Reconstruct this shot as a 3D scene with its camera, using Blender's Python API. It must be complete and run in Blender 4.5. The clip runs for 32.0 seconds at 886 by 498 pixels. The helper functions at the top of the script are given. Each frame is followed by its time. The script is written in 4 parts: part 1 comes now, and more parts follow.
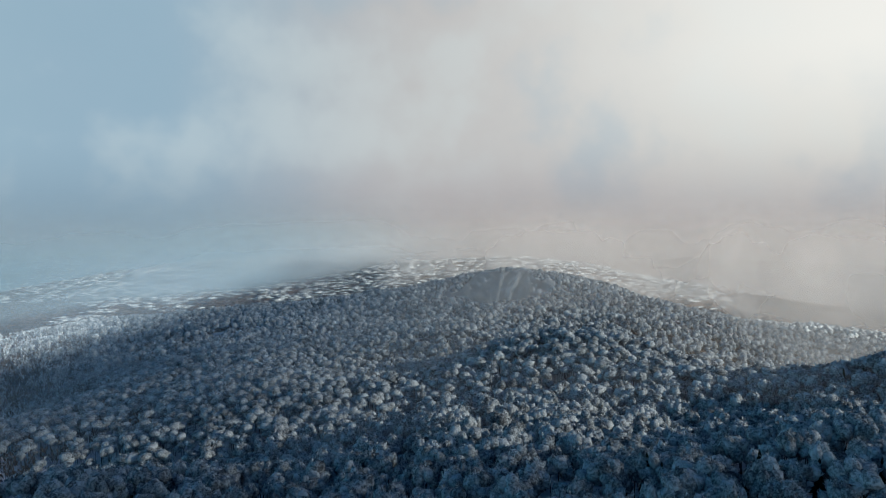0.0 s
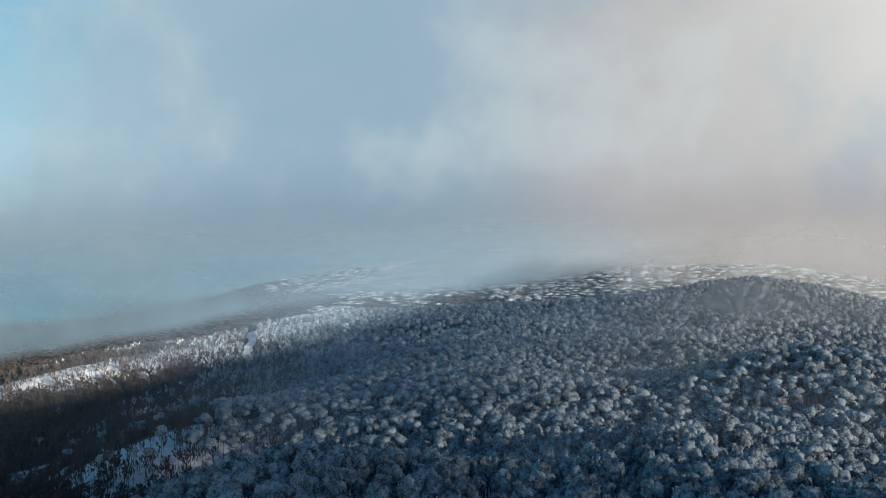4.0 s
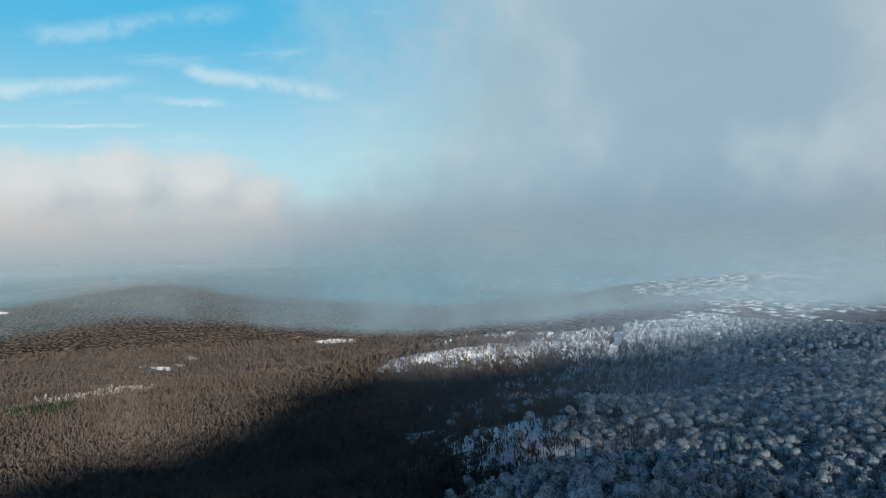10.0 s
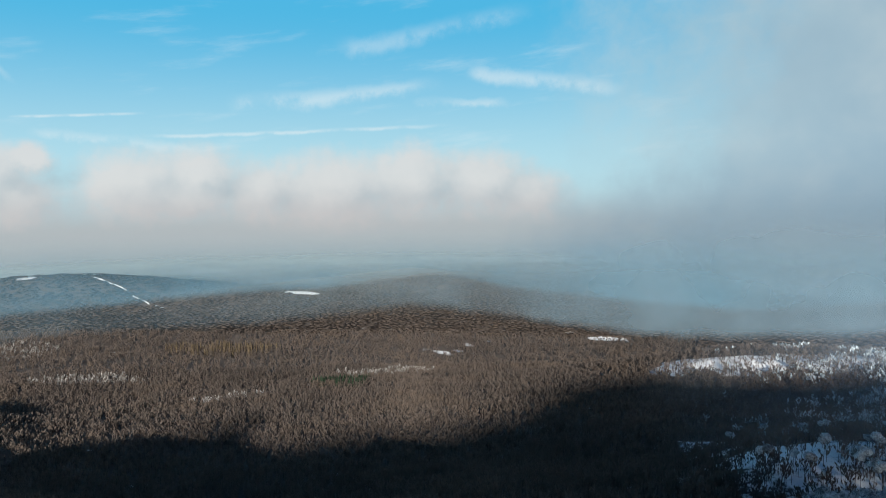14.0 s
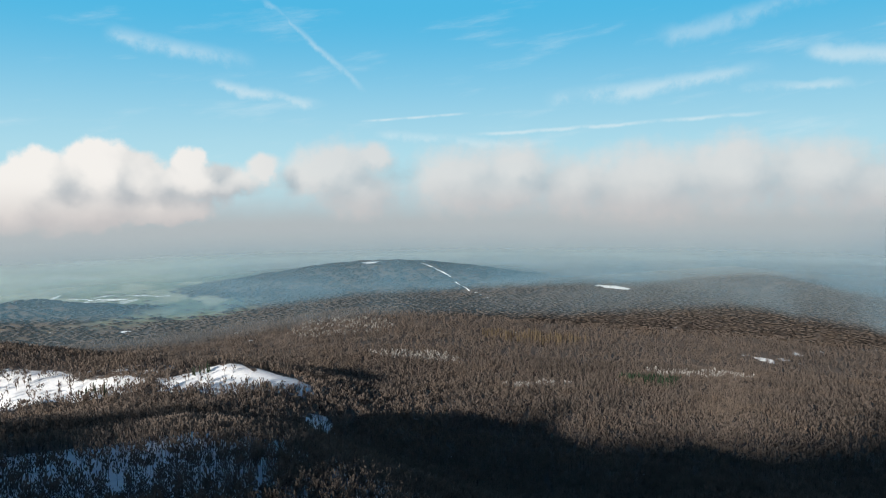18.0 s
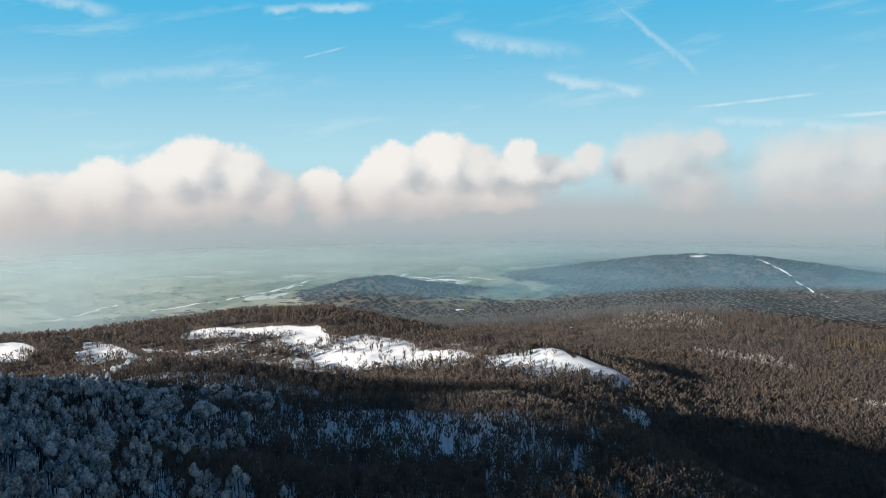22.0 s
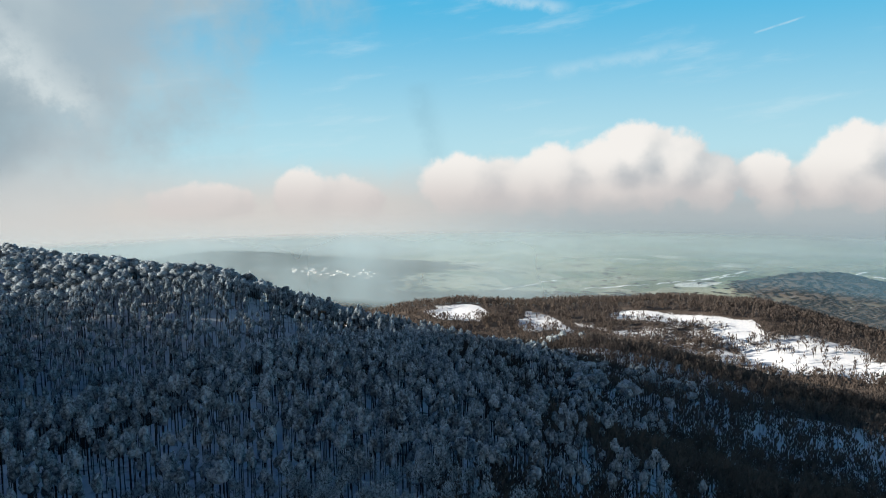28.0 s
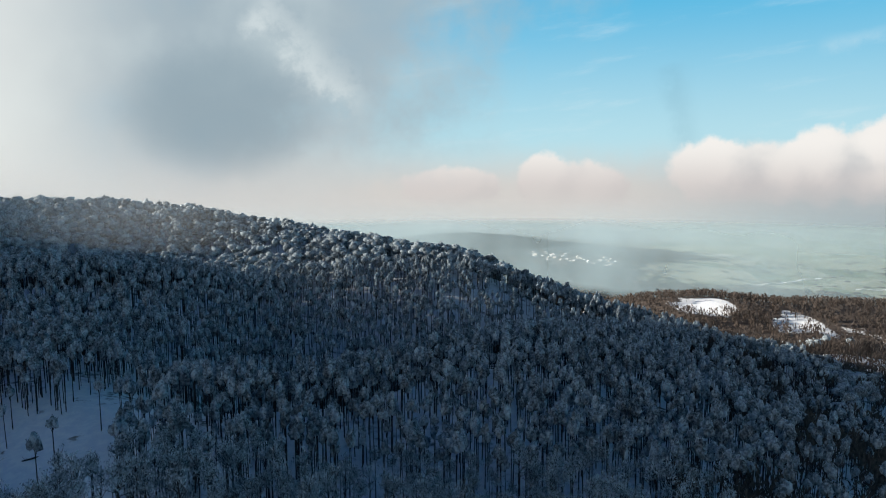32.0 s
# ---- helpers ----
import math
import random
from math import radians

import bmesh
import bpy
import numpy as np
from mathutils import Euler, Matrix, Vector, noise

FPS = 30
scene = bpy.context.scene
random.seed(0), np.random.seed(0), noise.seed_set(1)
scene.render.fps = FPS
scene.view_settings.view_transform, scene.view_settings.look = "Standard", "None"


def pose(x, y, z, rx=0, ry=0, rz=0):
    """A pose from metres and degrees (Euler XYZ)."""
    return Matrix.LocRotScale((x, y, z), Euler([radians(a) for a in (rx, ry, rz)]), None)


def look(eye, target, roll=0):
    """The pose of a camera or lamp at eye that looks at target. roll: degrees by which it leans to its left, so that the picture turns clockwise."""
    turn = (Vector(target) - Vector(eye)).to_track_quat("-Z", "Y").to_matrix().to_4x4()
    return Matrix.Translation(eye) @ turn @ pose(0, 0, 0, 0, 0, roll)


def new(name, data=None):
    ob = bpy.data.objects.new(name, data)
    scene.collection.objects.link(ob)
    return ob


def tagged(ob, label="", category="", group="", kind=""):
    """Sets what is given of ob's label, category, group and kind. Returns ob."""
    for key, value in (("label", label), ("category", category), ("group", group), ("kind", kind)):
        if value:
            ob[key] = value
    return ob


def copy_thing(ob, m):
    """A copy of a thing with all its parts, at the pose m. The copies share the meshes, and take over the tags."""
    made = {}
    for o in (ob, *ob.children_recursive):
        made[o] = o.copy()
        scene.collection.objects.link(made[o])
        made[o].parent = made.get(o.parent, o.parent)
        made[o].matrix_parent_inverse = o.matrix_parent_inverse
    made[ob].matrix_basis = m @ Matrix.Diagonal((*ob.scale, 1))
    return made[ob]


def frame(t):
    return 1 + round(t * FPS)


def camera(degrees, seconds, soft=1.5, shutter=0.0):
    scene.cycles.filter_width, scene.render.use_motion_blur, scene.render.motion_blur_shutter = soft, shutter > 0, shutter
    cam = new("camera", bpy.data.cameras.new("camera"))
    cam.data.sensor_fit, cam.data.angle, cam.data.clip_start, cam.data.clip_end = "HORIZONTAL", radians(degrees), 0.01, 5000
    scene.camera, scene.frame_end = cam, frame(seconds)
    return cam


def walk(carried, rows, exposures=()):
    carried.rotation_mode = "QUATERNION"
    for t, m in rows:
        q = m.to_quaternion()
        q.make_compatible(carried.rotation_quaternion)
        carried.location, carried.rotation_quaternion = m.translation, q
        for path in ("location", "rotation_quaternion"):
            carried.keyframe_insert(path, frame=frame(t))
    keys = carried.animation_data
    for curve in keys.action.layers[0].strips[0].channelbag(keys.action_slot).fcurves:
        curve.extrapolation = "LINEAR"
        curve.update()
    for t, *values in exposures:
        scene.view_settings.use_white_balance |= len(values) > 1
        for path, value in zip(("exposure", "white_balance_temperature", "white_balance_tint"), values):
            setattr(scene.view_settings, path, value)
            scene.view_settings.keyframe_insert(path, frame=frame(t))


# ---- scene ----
# A drone hovers over a frosted mountain forest and turns slowly to its left.
# x east of the first view, y ahead of it, z up; the plain lies near z = 20.
EYE = 500.0
cam = camera(62.2, 32.0, soft=1.0)
ROWS = [  # seconds, yaw, pitch, roll
    (0.0, -0.0, -5.01, 0.59),
    (0.5, 2.08, -4.96, 0.62),
    (1.0, 4.19, -4.93, 0.63),
    (1.5, 6.45, -4.89, 0.64),
    (2.0, 8.67, -4.85, 0.65),
    (2.5, 10.95, -4.81, 0.65),
    (4.5, 20.31, -4.57, 0.65),
    (5.0, 22.64, -4.51, 0.64),
    (5.5, 25.07, -4.46, 0.62),
    (6.0, 27.58, -4.4, 0.6),
    (6.5, 29.78, -4.37, 0.57),
    (7.0, 32.13, -4.36, 0.54),
    (7.5, 34.46, -4.34, 0.53),
    (8.0, 36.82, -4.34, 0.52),
    (8.5, 39.12, -4.33, 0.5),
    (9.0, 41.48, -4.33, 0.45),
    (9.5, 43.87, -4.33, 0.41),
    (10.0, 46.33, -4.34, 0.37),
    (10.5, 48.76, -4.36, 0.32),
    (11.0, 51.33, -4.38, 0.3),
    (11.5, 53.76, -4.4, 0.3),
    (12.0, 56.26, -4.42, 0.32),
    (12.5, 58.74, -4.44, 0.33),
    (13.0, 61.36, -4.46, 0.35),
    (13.5, 64.42, -4.49, 0.37),
    (14.0, 67.52, -4.53, 0.41),
    (14.5, 70.54, -4.56, 0.46),
    (16.5, 82.18, -4.66, 0.68),
    (17.0, 85.67, -4.69, 0.72),
    (17.5, 88.69, -4.72, 0.74),
    (18.0, 91.55, -4.78, 0.74),
    (18.5, 94.77, -4.83, 0.73),
    (19.0, 98.14, -4.89, 0.75),
    (19.5, 101.33, -4.95, 0.77),
    (20.0, 104.39, -5.01, 0.8),
    (20.5, 107.38, -5.05, 0.85),
    (21.0, 110.36, -5.1, 0.86),
    (21.5, 113.48, -5.18, 0.81),
    (22.0, 116.5, -5.25, 0.77),
    (22.5, 119.39, -5.32, 0.77),
    (23.0, 122.18, -5.37, 0.82),
    (23.5, 125.0, -5.42, 0.87),
    (24.0, 127.58, -5.49, 0.88),
    (24.5, 130.16, -5.55, 0.86),
    (25.0, 132.8, -5.61, 0.82),
    (25.5, 135.8, -5.66, 0.8),
    (26.0, 138.73, -5.72, 0.77),
    (26.5, 141.39, -5.79, 0.74),
    (28.5, 152.18, -6.17, 0.54),
    (29.0, 154.78, -6.28, 0.51),
    (29.5, 157.16, -6.4, 0.5),
    (30.0, 159.51, -6.52, 0.5),
    (30.5, 161.66, -6.65, 0.47),
    (31.0, 163.92, -6.79, 0.45),
    (31.5, 165.98, -6.92, 0.43),
    (32.0, 168.19, -7.07, 0.38),
]
walk(cam, [(t, Matrix.Translation((0, 0, EYE)) @ pose(0, 0, 0, 0, 0, yaw) @ pose(0, 0, 0, 90 + pitch, 0, 0) @ pose(0, 0, 0, 0, 0, -roll)) for t, yaw, pitch, roll in ROWS], ((0.0, 1.25), (32.0, 1.25)))

# ---- world and sun ----
SUN_AZ, SUN_EL = 250.0, 16.0  # degrees; azimuth counted from the first view, to the left


class Nodes:
    """Short hand for shader nodes."""

    def __init__(self, tree):
        self.tree = tree
        tree.nodes.clear()

    def node(self, kind, **settings):
        n = self.tree.nodes.new(kind)
        for key, value in settings.items():
            setattr(n, key, value)
        return n

    def put(self, socket, value):
        if isinstance(value, bpy.types.NodeSocket):
            self.tree.links.new(value, socket)
        else:
            socket.default_value = value

    def m(self, op, a, b=0.0, c=0.0, clamp=False):
        n = self.node("ShaderNodeMath", operation=op, use_clamp=clamp)
        for k, v in enumerate((a, b, c)):
            self.put(n.inputs[k], v)
        return n.outputs[0]

    def step(self, x, lo, hi, a=0.0, b=1.0):
        n = self.node("ShaderNodeMapRange", interpolation_type="SMOOTHSTEP")
        for k, v in enumerate((x, lo, hi, a, b)):
            self.put(n.inputs[k], v)
        return n.outputs[0]

    def mix(self, f, a, b):
        n = self.node("ShaderNodeMix", data_type="RGBA", clamp_factor=True)
        self.put(n.inputs[0], f)
        for k, v in ((6, a), (7, b)):
            self.put(n.inputs[k], (*v, 1.0) if isinstance(v, tuple) and len(v) == 3 else v)
        return n.outputs[2]

    def tint(self, a, b):
        n = self.node("ShaderNodeMix", data_type="RGBA", blend_type="MULTIPLY")
        n.inputs[0].default_value = 1.0
        for k, v in ((6, a), (7, b)):
            self.put(n.inputs[k], (*v, 1.0) if isinstance(v, tuple) and len(v) == 3 else v)
        return n.outputs[2]

    def vec(self, x, y, z=0.0):
        n = self.node("ShaderNodeCombineXYZ")
        for k, v in enumerate((x, y, z)):
            self.put(n.inputs[k], v)
        return n.outputs[0]

    def noise(self, vector, scale, detail=4.0, rough=0.55, which=0):
        n = self.node("ShaderNodeTexNoise")
        if vector is not None:
            self.put(n.inputs["Vector"], vector)
        n.inputs["Scale"].default_value, n.inputs["Detail"].default_value, n.inputs["Roughness"].default_value = scale, detail, rough
        return n.outputs[which]


def srgb(r, g, b):
    """A screen colour of 0 to 255 as a linear one."""
    return tuple((v / 255 / 12.92) if v < 10.3 else ((v / 255 + 0.055) / 1.055) ** 2.4 for v in (r, g, b))


world = bpy.data.worlds.new("sky")
world.use_nodes = True
scene.world = world
g = Nodes(world.node_tree)
sky = g.node("ShaderNodeTexSky", sky_type="NISHITA", sun_disc=False, sun_elevation=radians(SUN_EL), sun_rotation=radians(-SUN_AZ), altitude=600.0, air_density=1.0, dust_density=0.6, ozone_density=2.0)
way = g.node("ShaderNodeTexCoord").outputs["Generated"]
sep = g.node("ShaderNodeSeparateXYZ")
g.put(sep.inputs[0], way)
dx, dy, dz = sep.outputs
# azimuth in degrees from -105 to 255, cut behind the camera; elevation in degrees
ca, sa = math.cos(radians(75)), math.sin(radians(75))
fwd = g.m("ADD", g.m("MULTIPLY", dx, -sa), g.m("MULTIPLY", dy, ca))
side = g.m("ADD", g.m("MULTIPLY", dx, -ca), g.m("MULTIPLY", dy, -sa))
az = g.m("ADD", g.m("MULTIPLY", g.m("ARCTAN2", side, fwd), 57.29578), 75.0)
el = g.m("MULTIPLY", g.m("ARCSINE", dz), 57.29578)

# the clear sky, whiter towards the horizon and deep blue overhead
clear = g.tint(sky.outputs[0], (0.003, 0.027, 0.058))
clear = g.mix(g.step(el, 40.0, 16.0), clear, srgb(80, 183, 227))
clear = g.mix(g.step(el, 14.0, -1.0, 0.0, 0.9), clear, srgb(194, 229, 236))
wide = g.noise(way, 5.0, 5.0, 0.6)
fine = g.noise(way, 22.0, 6.0, 0.62)
wob = g.m("SUBTRACT", fine, 0.5)
billow = g.m("SUBTRACT", g.noise(way, 60.0, 5.0, 0.6), 0.5)
az_w = g.m("ADD", az, g.m("ADD", g.m("MULTIPLY", wob, 1.6), g.m("MULTIPLY", billow, 0.4)))
el_w = g.m("ADD", el, g.m("ADD", g.m("MULTIPLY", g.m("SUBTRACT", g.noise(g.vec(dz, dx, dy), 26.0, 5.0, 0.6), 0.5), 1.4), g.m("MULTIPLY", billow, 0.3)))


def streak(a0, e0, a1, e1, width, strength, soft=1.0):
    """A thin straight wisp of high cloud between two points of the sky."""
    da, de = a1 - a0, e1 - e0
    ln = math.hypot(da, de)
    ra, re = g.m("SUBTRACT", az, a0), g.m("SUBTRACT", el, e0)
    along = g.m("DIVIDE", g.m("ADD", g.m("MULTIPLY", ra, da), g.m("MULTIPLY", re, de)), ln * ln)
    off = g.m("ABSOLUTE", g.m("ADD", g.m("DIVIDE", g.m("SUBTRACT", g.m("MULTIPLY", ra, de), g.m("MULTIPLY", re, da)), ln), g.m("MULTIPLY", wob, 1.6 * soft)))
    line = g.step(off, width, 0.0)
    ends = g.m("MULTIPLY", g.step(along, 0.0, 0.12), g.step(along, 1.0, 0.75))
    return g.m("MULTIPLY", g.m("MULTIPLY", line, ends), g.step(fine, 0.3, 0.62, 0.15 * strength, strength))


cirrus = None
for args in ((98, 5.1, 89, 5.7, 0.16, 0.6, 0.1), (90, 4.0, 66, 5.1, 0.22, 0.55, 0.3), (84, 6.3, 67, 8.2, 0.9, 0.5), (109, 7.9, 100, 6.1, 0.6, 0.5), (116, 11.0, 105, 9.2, 0.9, 0.42), (105, 14.0, 97, 7.2, 0.35, 0.4, 0.8), (66, 9.2, 53, 7.4, 0.9, 0.5), (70, 6.6, 62, 6.8, 0.5, 0.45), (76, 10.5, 60, 13.5, 1.0, 0.3), (130, 12.6, 121, 13.3, 0.45, 0.5), (148, 13.2, 139, 11.8, 0.7, 0.4), (127, 9.3, 123.5, 10.2, 0.12, 0.4, 0.1), (97, 4.2, 84, 3.0, 0.5, 0.4), (142, 7.2, 130, 9.0, 0.8, 0.25)):
    one = streak(*args)
    cirrus = one if cirrus is None else g.m("MAXIMUM", cirrus, one)
veil = g.noise(g.vec(g.m("MULTIPLY", az, 0.05), g.m("MULTIPLY", g.m("ADD", el, g.m("MULTIPLY", az, 0.12)), 0.25)), 2.2, 6.0, 0.6)
cirrus = g.m("MAXIMUM", cirrus, g.step(veil, 0.52, 0.85, 0.0, 0.35))
col = g.mix(cirrus, clear, srgb(225, 238, 242))
col = g.mix(streak(151.2, 7.0, 149.7, -0.5, 1.6, 0.2), col, srgb(122, 165, 184))  # a thin trail of smoke


# haze over the plain, under and between the heaped clouds
haze_col = g.mix(g.step(el, 1.0, -3.0), srgb(180, 202, 210), srgb(178, 186, 189))
haze_col = g.mix(g.step(el, -3.0, -6.5), haze_col, srgb(156, 173, 176))
haze_col = g.mix(g.step(az, 138.0, 158.0), haze_col, srgb(212, 209, 205))
col = g.mix(g.step(g.m("ADD", el, g.m("MULTIPLY", wob, 1.5)), 1.8, -2.6), col, haze_col)


def billows(v):
    """Rounded heads of cloud, large and small."""
    total = None
    for scale, gain in ((18.0, 0.14), (48.0, 0.13), (110.0, 0.06)):
        n = g.node("ShaderNodeTexVoronoi", feature="SMOOTH_F1")
        g.put(n.inputs["Vector"], v)
        n.inputs["Scale"].default_value, n.inputs["Smoothness"].default_value = scale, 0.45
        one = g.m("MULTIPLY", g.m("SUBTRACT", 0.45, n.outputs["Distance"]), gain)
        total = one if total is None else g.m("ADD", total, one)
    return g.m("ADD", total, g.m("MULTIPLY", billow, 0.4))


def heaps(shift_az, shift_el):
    """The bank of heaped clouds on the horizon, as a soft height field."""
    total = None
    for a, e, ra, re in PUFFS:
        u = g.m("DIVIDE", g.m("SUBTRACT", az_w, a - shift_az), ra * 1.3)
        v = g.m("DIVIDE", g.m("SUBTRACT", el_w, e - shift_el), re * 1.25)
        one = g.m("SUBTRACT", 1.0, g.m("SQRT", g.m("ADD", g.m("MULTIPLY", u, u), g.m("MULTIPLY", v, v))))
        total = one if total is None else g.m("SMOOTH_MAX", total, one, 0.4)
    return total


PUFFS = []


def puff(a, e, ra, re):
    """One head of a heaped cloud: azimuth, elevation and half sizes in degrees."""
    PUFFS.append((a, e, ra, re))


puff(135.2, 1.3, 1.9, 1.9)
puff(132.3, 0.2, 2.4, 2.4)
puff(137.5, 0.2, 1.9, 1.9)
puff(141.1, -0.8, 2.3, 2.3)
puff(143.5, -1.2, 1.9, 1.9)
puff(147.6, -1.2, 2.9, 2.2)
puff(136.9, -1.7, 4.3, 1.5)
puff(129.6, -1, 1.9, 1.9)
puff(120.3, 0.6, 2.1, 2.1)
puff(116.4, 1.1, 2.3, 2.3)
puff(122.1, -0.9, 1.9, 1.9)
puff(118.3, -1.2, 3.4, 1.6)
puff(113.8, 0.5, 2, 2)
puff(109.8, 0.6, 4.5, 1.3)
puff(112.3, -1.3, 3.5, 1.1)
puff(99.5, 1.6, 3.2, 2.1)
puff(101.1, 0.9, 2.8, 1.9)
puff(96.9, 2.3, 1.8, 1.2)
puff(97.8, -0.2, 3.3, 2.2)
puff(125.6, -0.7, 1.6, 1.6)
puff(125, -2.6, 1.1, 1.1)
puff(90.4, 0.7, 4.1, 2.7)
puff(85.8, 1.3, 3.4, 2.3)
puff(87.8, -0.4, 6.4, 1.9)
puff(76.2, -0.4, 6.3, 3.1)
puff(69.9, 0.6, 4.3, 2.9)
puff(65.2, 0.7, 3.6, 2.4)
puff(81.4, 0.1, 3.9, 2.6)
puff(110.4, 2.1, 1.1, 1.1)
puff(105.1, 1.7, 1.1, 1.1)
puff(157.2, -2.5, 2.9, 1.9)
puff(160.2, -1.9, 1.9, 1.9)
puff(167.4, -2.2, 3.3, 1.3)
puff(75.4, 0.6, 6.3, 2.5)
puff(69.7, 1, 3.9, 2.6)
puff(64.4, 0.6, 3.9, 2.6)
puff(61.1, -0.3, 3.3, 2.2)
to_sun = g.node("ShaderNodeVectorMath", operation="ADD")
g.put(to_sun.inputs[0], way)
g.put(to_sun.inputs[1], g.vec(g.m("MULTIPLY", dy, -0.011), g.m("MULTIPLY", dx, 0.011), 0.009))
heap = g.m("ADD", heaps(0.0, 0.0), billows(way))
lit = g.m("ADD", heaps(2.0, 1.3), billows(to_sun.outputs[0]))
crisp = g.step(az, 96.0, 116.0, 0.65, 0.22)  # the heads nearer the ridge are softer
mask = g.node("ShaderNodeMapRange", interpolation_type="SMOOTHSTEP")
for k_, v_ in enumerate((heap, -0.06, crisp, 0.0, 1.0)):
    g.put(mask.inputs[k_], v_)
mask = mask.outputs[0]
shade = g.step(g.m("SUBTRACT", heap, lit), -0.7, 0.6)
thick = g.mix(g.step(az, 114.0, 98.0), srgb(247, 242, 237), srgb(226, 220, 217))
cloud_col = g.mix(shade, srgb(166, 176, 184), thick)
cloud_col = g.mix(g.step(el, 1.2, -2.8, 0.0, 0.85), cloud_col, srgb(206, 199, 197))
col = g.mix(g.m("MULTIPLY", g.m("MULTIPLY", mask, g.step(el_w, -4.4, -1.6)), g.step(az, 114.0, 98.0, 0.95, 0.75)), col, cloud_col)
# the cloud that wraps the ridge, thick on the right of the first view, and its other end over the summit
fog_a = g.m("ADD", az, g.m("ADD", g.m("MULTIPLY", g.m("SUBTRACT", wide, 0.5), 22.0), g.m("MULTIPLY", wob, 9.0)))
fog_a = g.m("ADD", fog_a, g.m("MULTIPLY", el, 0.25))
fog = g.step(fog_a, 64.0, 43.0)
fog_b = g.m("ADD", g.m("ADD", az, g.m("MULTIPLY", el, 0.9)), g.m("ADD", g.m("MULTIPLY", g.m("SUBTRACT", wide, 0.5), 30.0), g.m("MULTIPLY", wob, 10.0)))
fog = g.m("MAXIMUM", fog, g.m("MULTIPLY", g.step(fog_b, 163.0, 182.0), 0.95))
fog_col = g.mix(g.step(az, 58.0, 25.0), srgb(174, 202, 214), srgb(150, 178, 196))
fog_col = g.mix(g.step(az, 22.0, 0.0), fog_col, srgb(190, 190, 190))
fog_col = g.mix(g.step(az, 2.0, -28.0), fog_col, srgb(212, 212, 208))
fog_col = g.mix(g.step(az, 120.0, 190.0), fog_col, srgb(168, 182, 190))
patch = g.noise(way, 6.5, 4.0, 0.5)
fog_col = g.mix(g.step(patch, 0.45, 0.7, 0.0, 0.4), fog_col, srgb(204, 216, 218))
fog_col = g.mix(g.step(patch, 0.5, 0.3, 0.0, 0.4), fog_col, srgb(146, 176, 194))
low = g.mix(g.step(az, 22.0, 2.0), srgb(122, 146, 164), srgb(158, 153, 157))
fog_col = g.mix(g.step(el, 4.0, -5.5, 0.0, 0.9), fog_col, g.mix(g.step(az, 120.0, 150.0), low, srgb(214, 211, 207)))
glow_r = g.m("MULTIPLY", g.step(az, 5.0, -38.0), g.step(el, 0.0, 10.0))
glow_l = g.m("MULTIPLY", g.step(az, 186.0, 204.0), g.step(el, -8.0, -1.0))
fog_col = g.mix(g.m("MAXIMUM", g.m("MULTIPLY", glow_r, 0.9), g.m("MULTIPLY", glow_l, 0.8)), fog_col, srgb(245, 245, 240))
ra_, re_ = g.m("DIVIDE", g.m("SUBTRACT", az_w, 184.5), 8.0), g.m("DIVIDE", g.m("SUBTRACT", el_w, 3.6), 5.5)
hollow = g.step(g.m("ADD", g.m("MULTIPLY", ra_, ra_), g.m("MULTIPLY", re_, re_)), 1.1, 0.1, 0.0, 0.7)
fog_col = g.mix(hollow, fog_col, srgb(140, 159, 170))
fog_col = g.mix(streak(182.5, 11.5, 173.8, 2.8, 2.6, 0.6, 3.5), fog_col, srgb(226, 233, 233))
# the cover thins out overhead
col = g.mix(g.m("MULTIPLY", fog, g.step(el, 34.0, 15.0, 0.0, 1.0)), col, fog_col)
back = g.node("ShaderNodeBackground")
g.put(back.inputs[0], col)
back.inputs[1].default_value = 0.42
g.put(g.node("ShaderNodeOutputWorld").inputs[0], back.outputs[0])

sun = new("sun", bpy.data.lights.new("sun", "SUN"))
sun.data.energy, sun.data.angle, sun.data.color = 5.0, radians(1.2), (1.0, 0.92, 0.8)
sun_dir = Vector((-math.sin(radians(SUN_AZ)) * math.cos(radians(SUN_EL)), math.cos(radians(SUN_AZ)) * math.cos(radians(SUN_EL)), math.sin(radians(SUN_EL))))
sun.matrix_world = look(sun_dir * 900 + Vector((0, 0, EYE)), (0, 0, EYE))


# ---- materials ----
def material(name):
    mat = bpy.data.materials.new(name)
    mat.use_nodes = True
    return mat, Nodes(mat.node_tree)


def finish(k, color, rough=0.9, height=None, bump=0.3, dist=1.0):
    b = k.node("ShaderNodeBsdfPrincipled")
    k.put(b.inputs["Base Color"], color)
    k.put(b.inputs["Roughness"], rough)
    b.inputs["Specular IOR Level"].default_value = 0.2
    if height is not None:
        n = k.node("ShaderNodeBump")
        n.inputs["Strength"].default_value, n.inputs["Distance"].default_value = bump, dist
        k.put(n.inputs["Height"], height)
        k.put(b.inputs["Normal"], n.outputs[0])
    k.put(k.node("ShaderNodeOutputMaterial").inputs[0], b.outputs[0])


def position(k):
    return k.node("ShaderNodeNewGeometry").outputs["Position"]


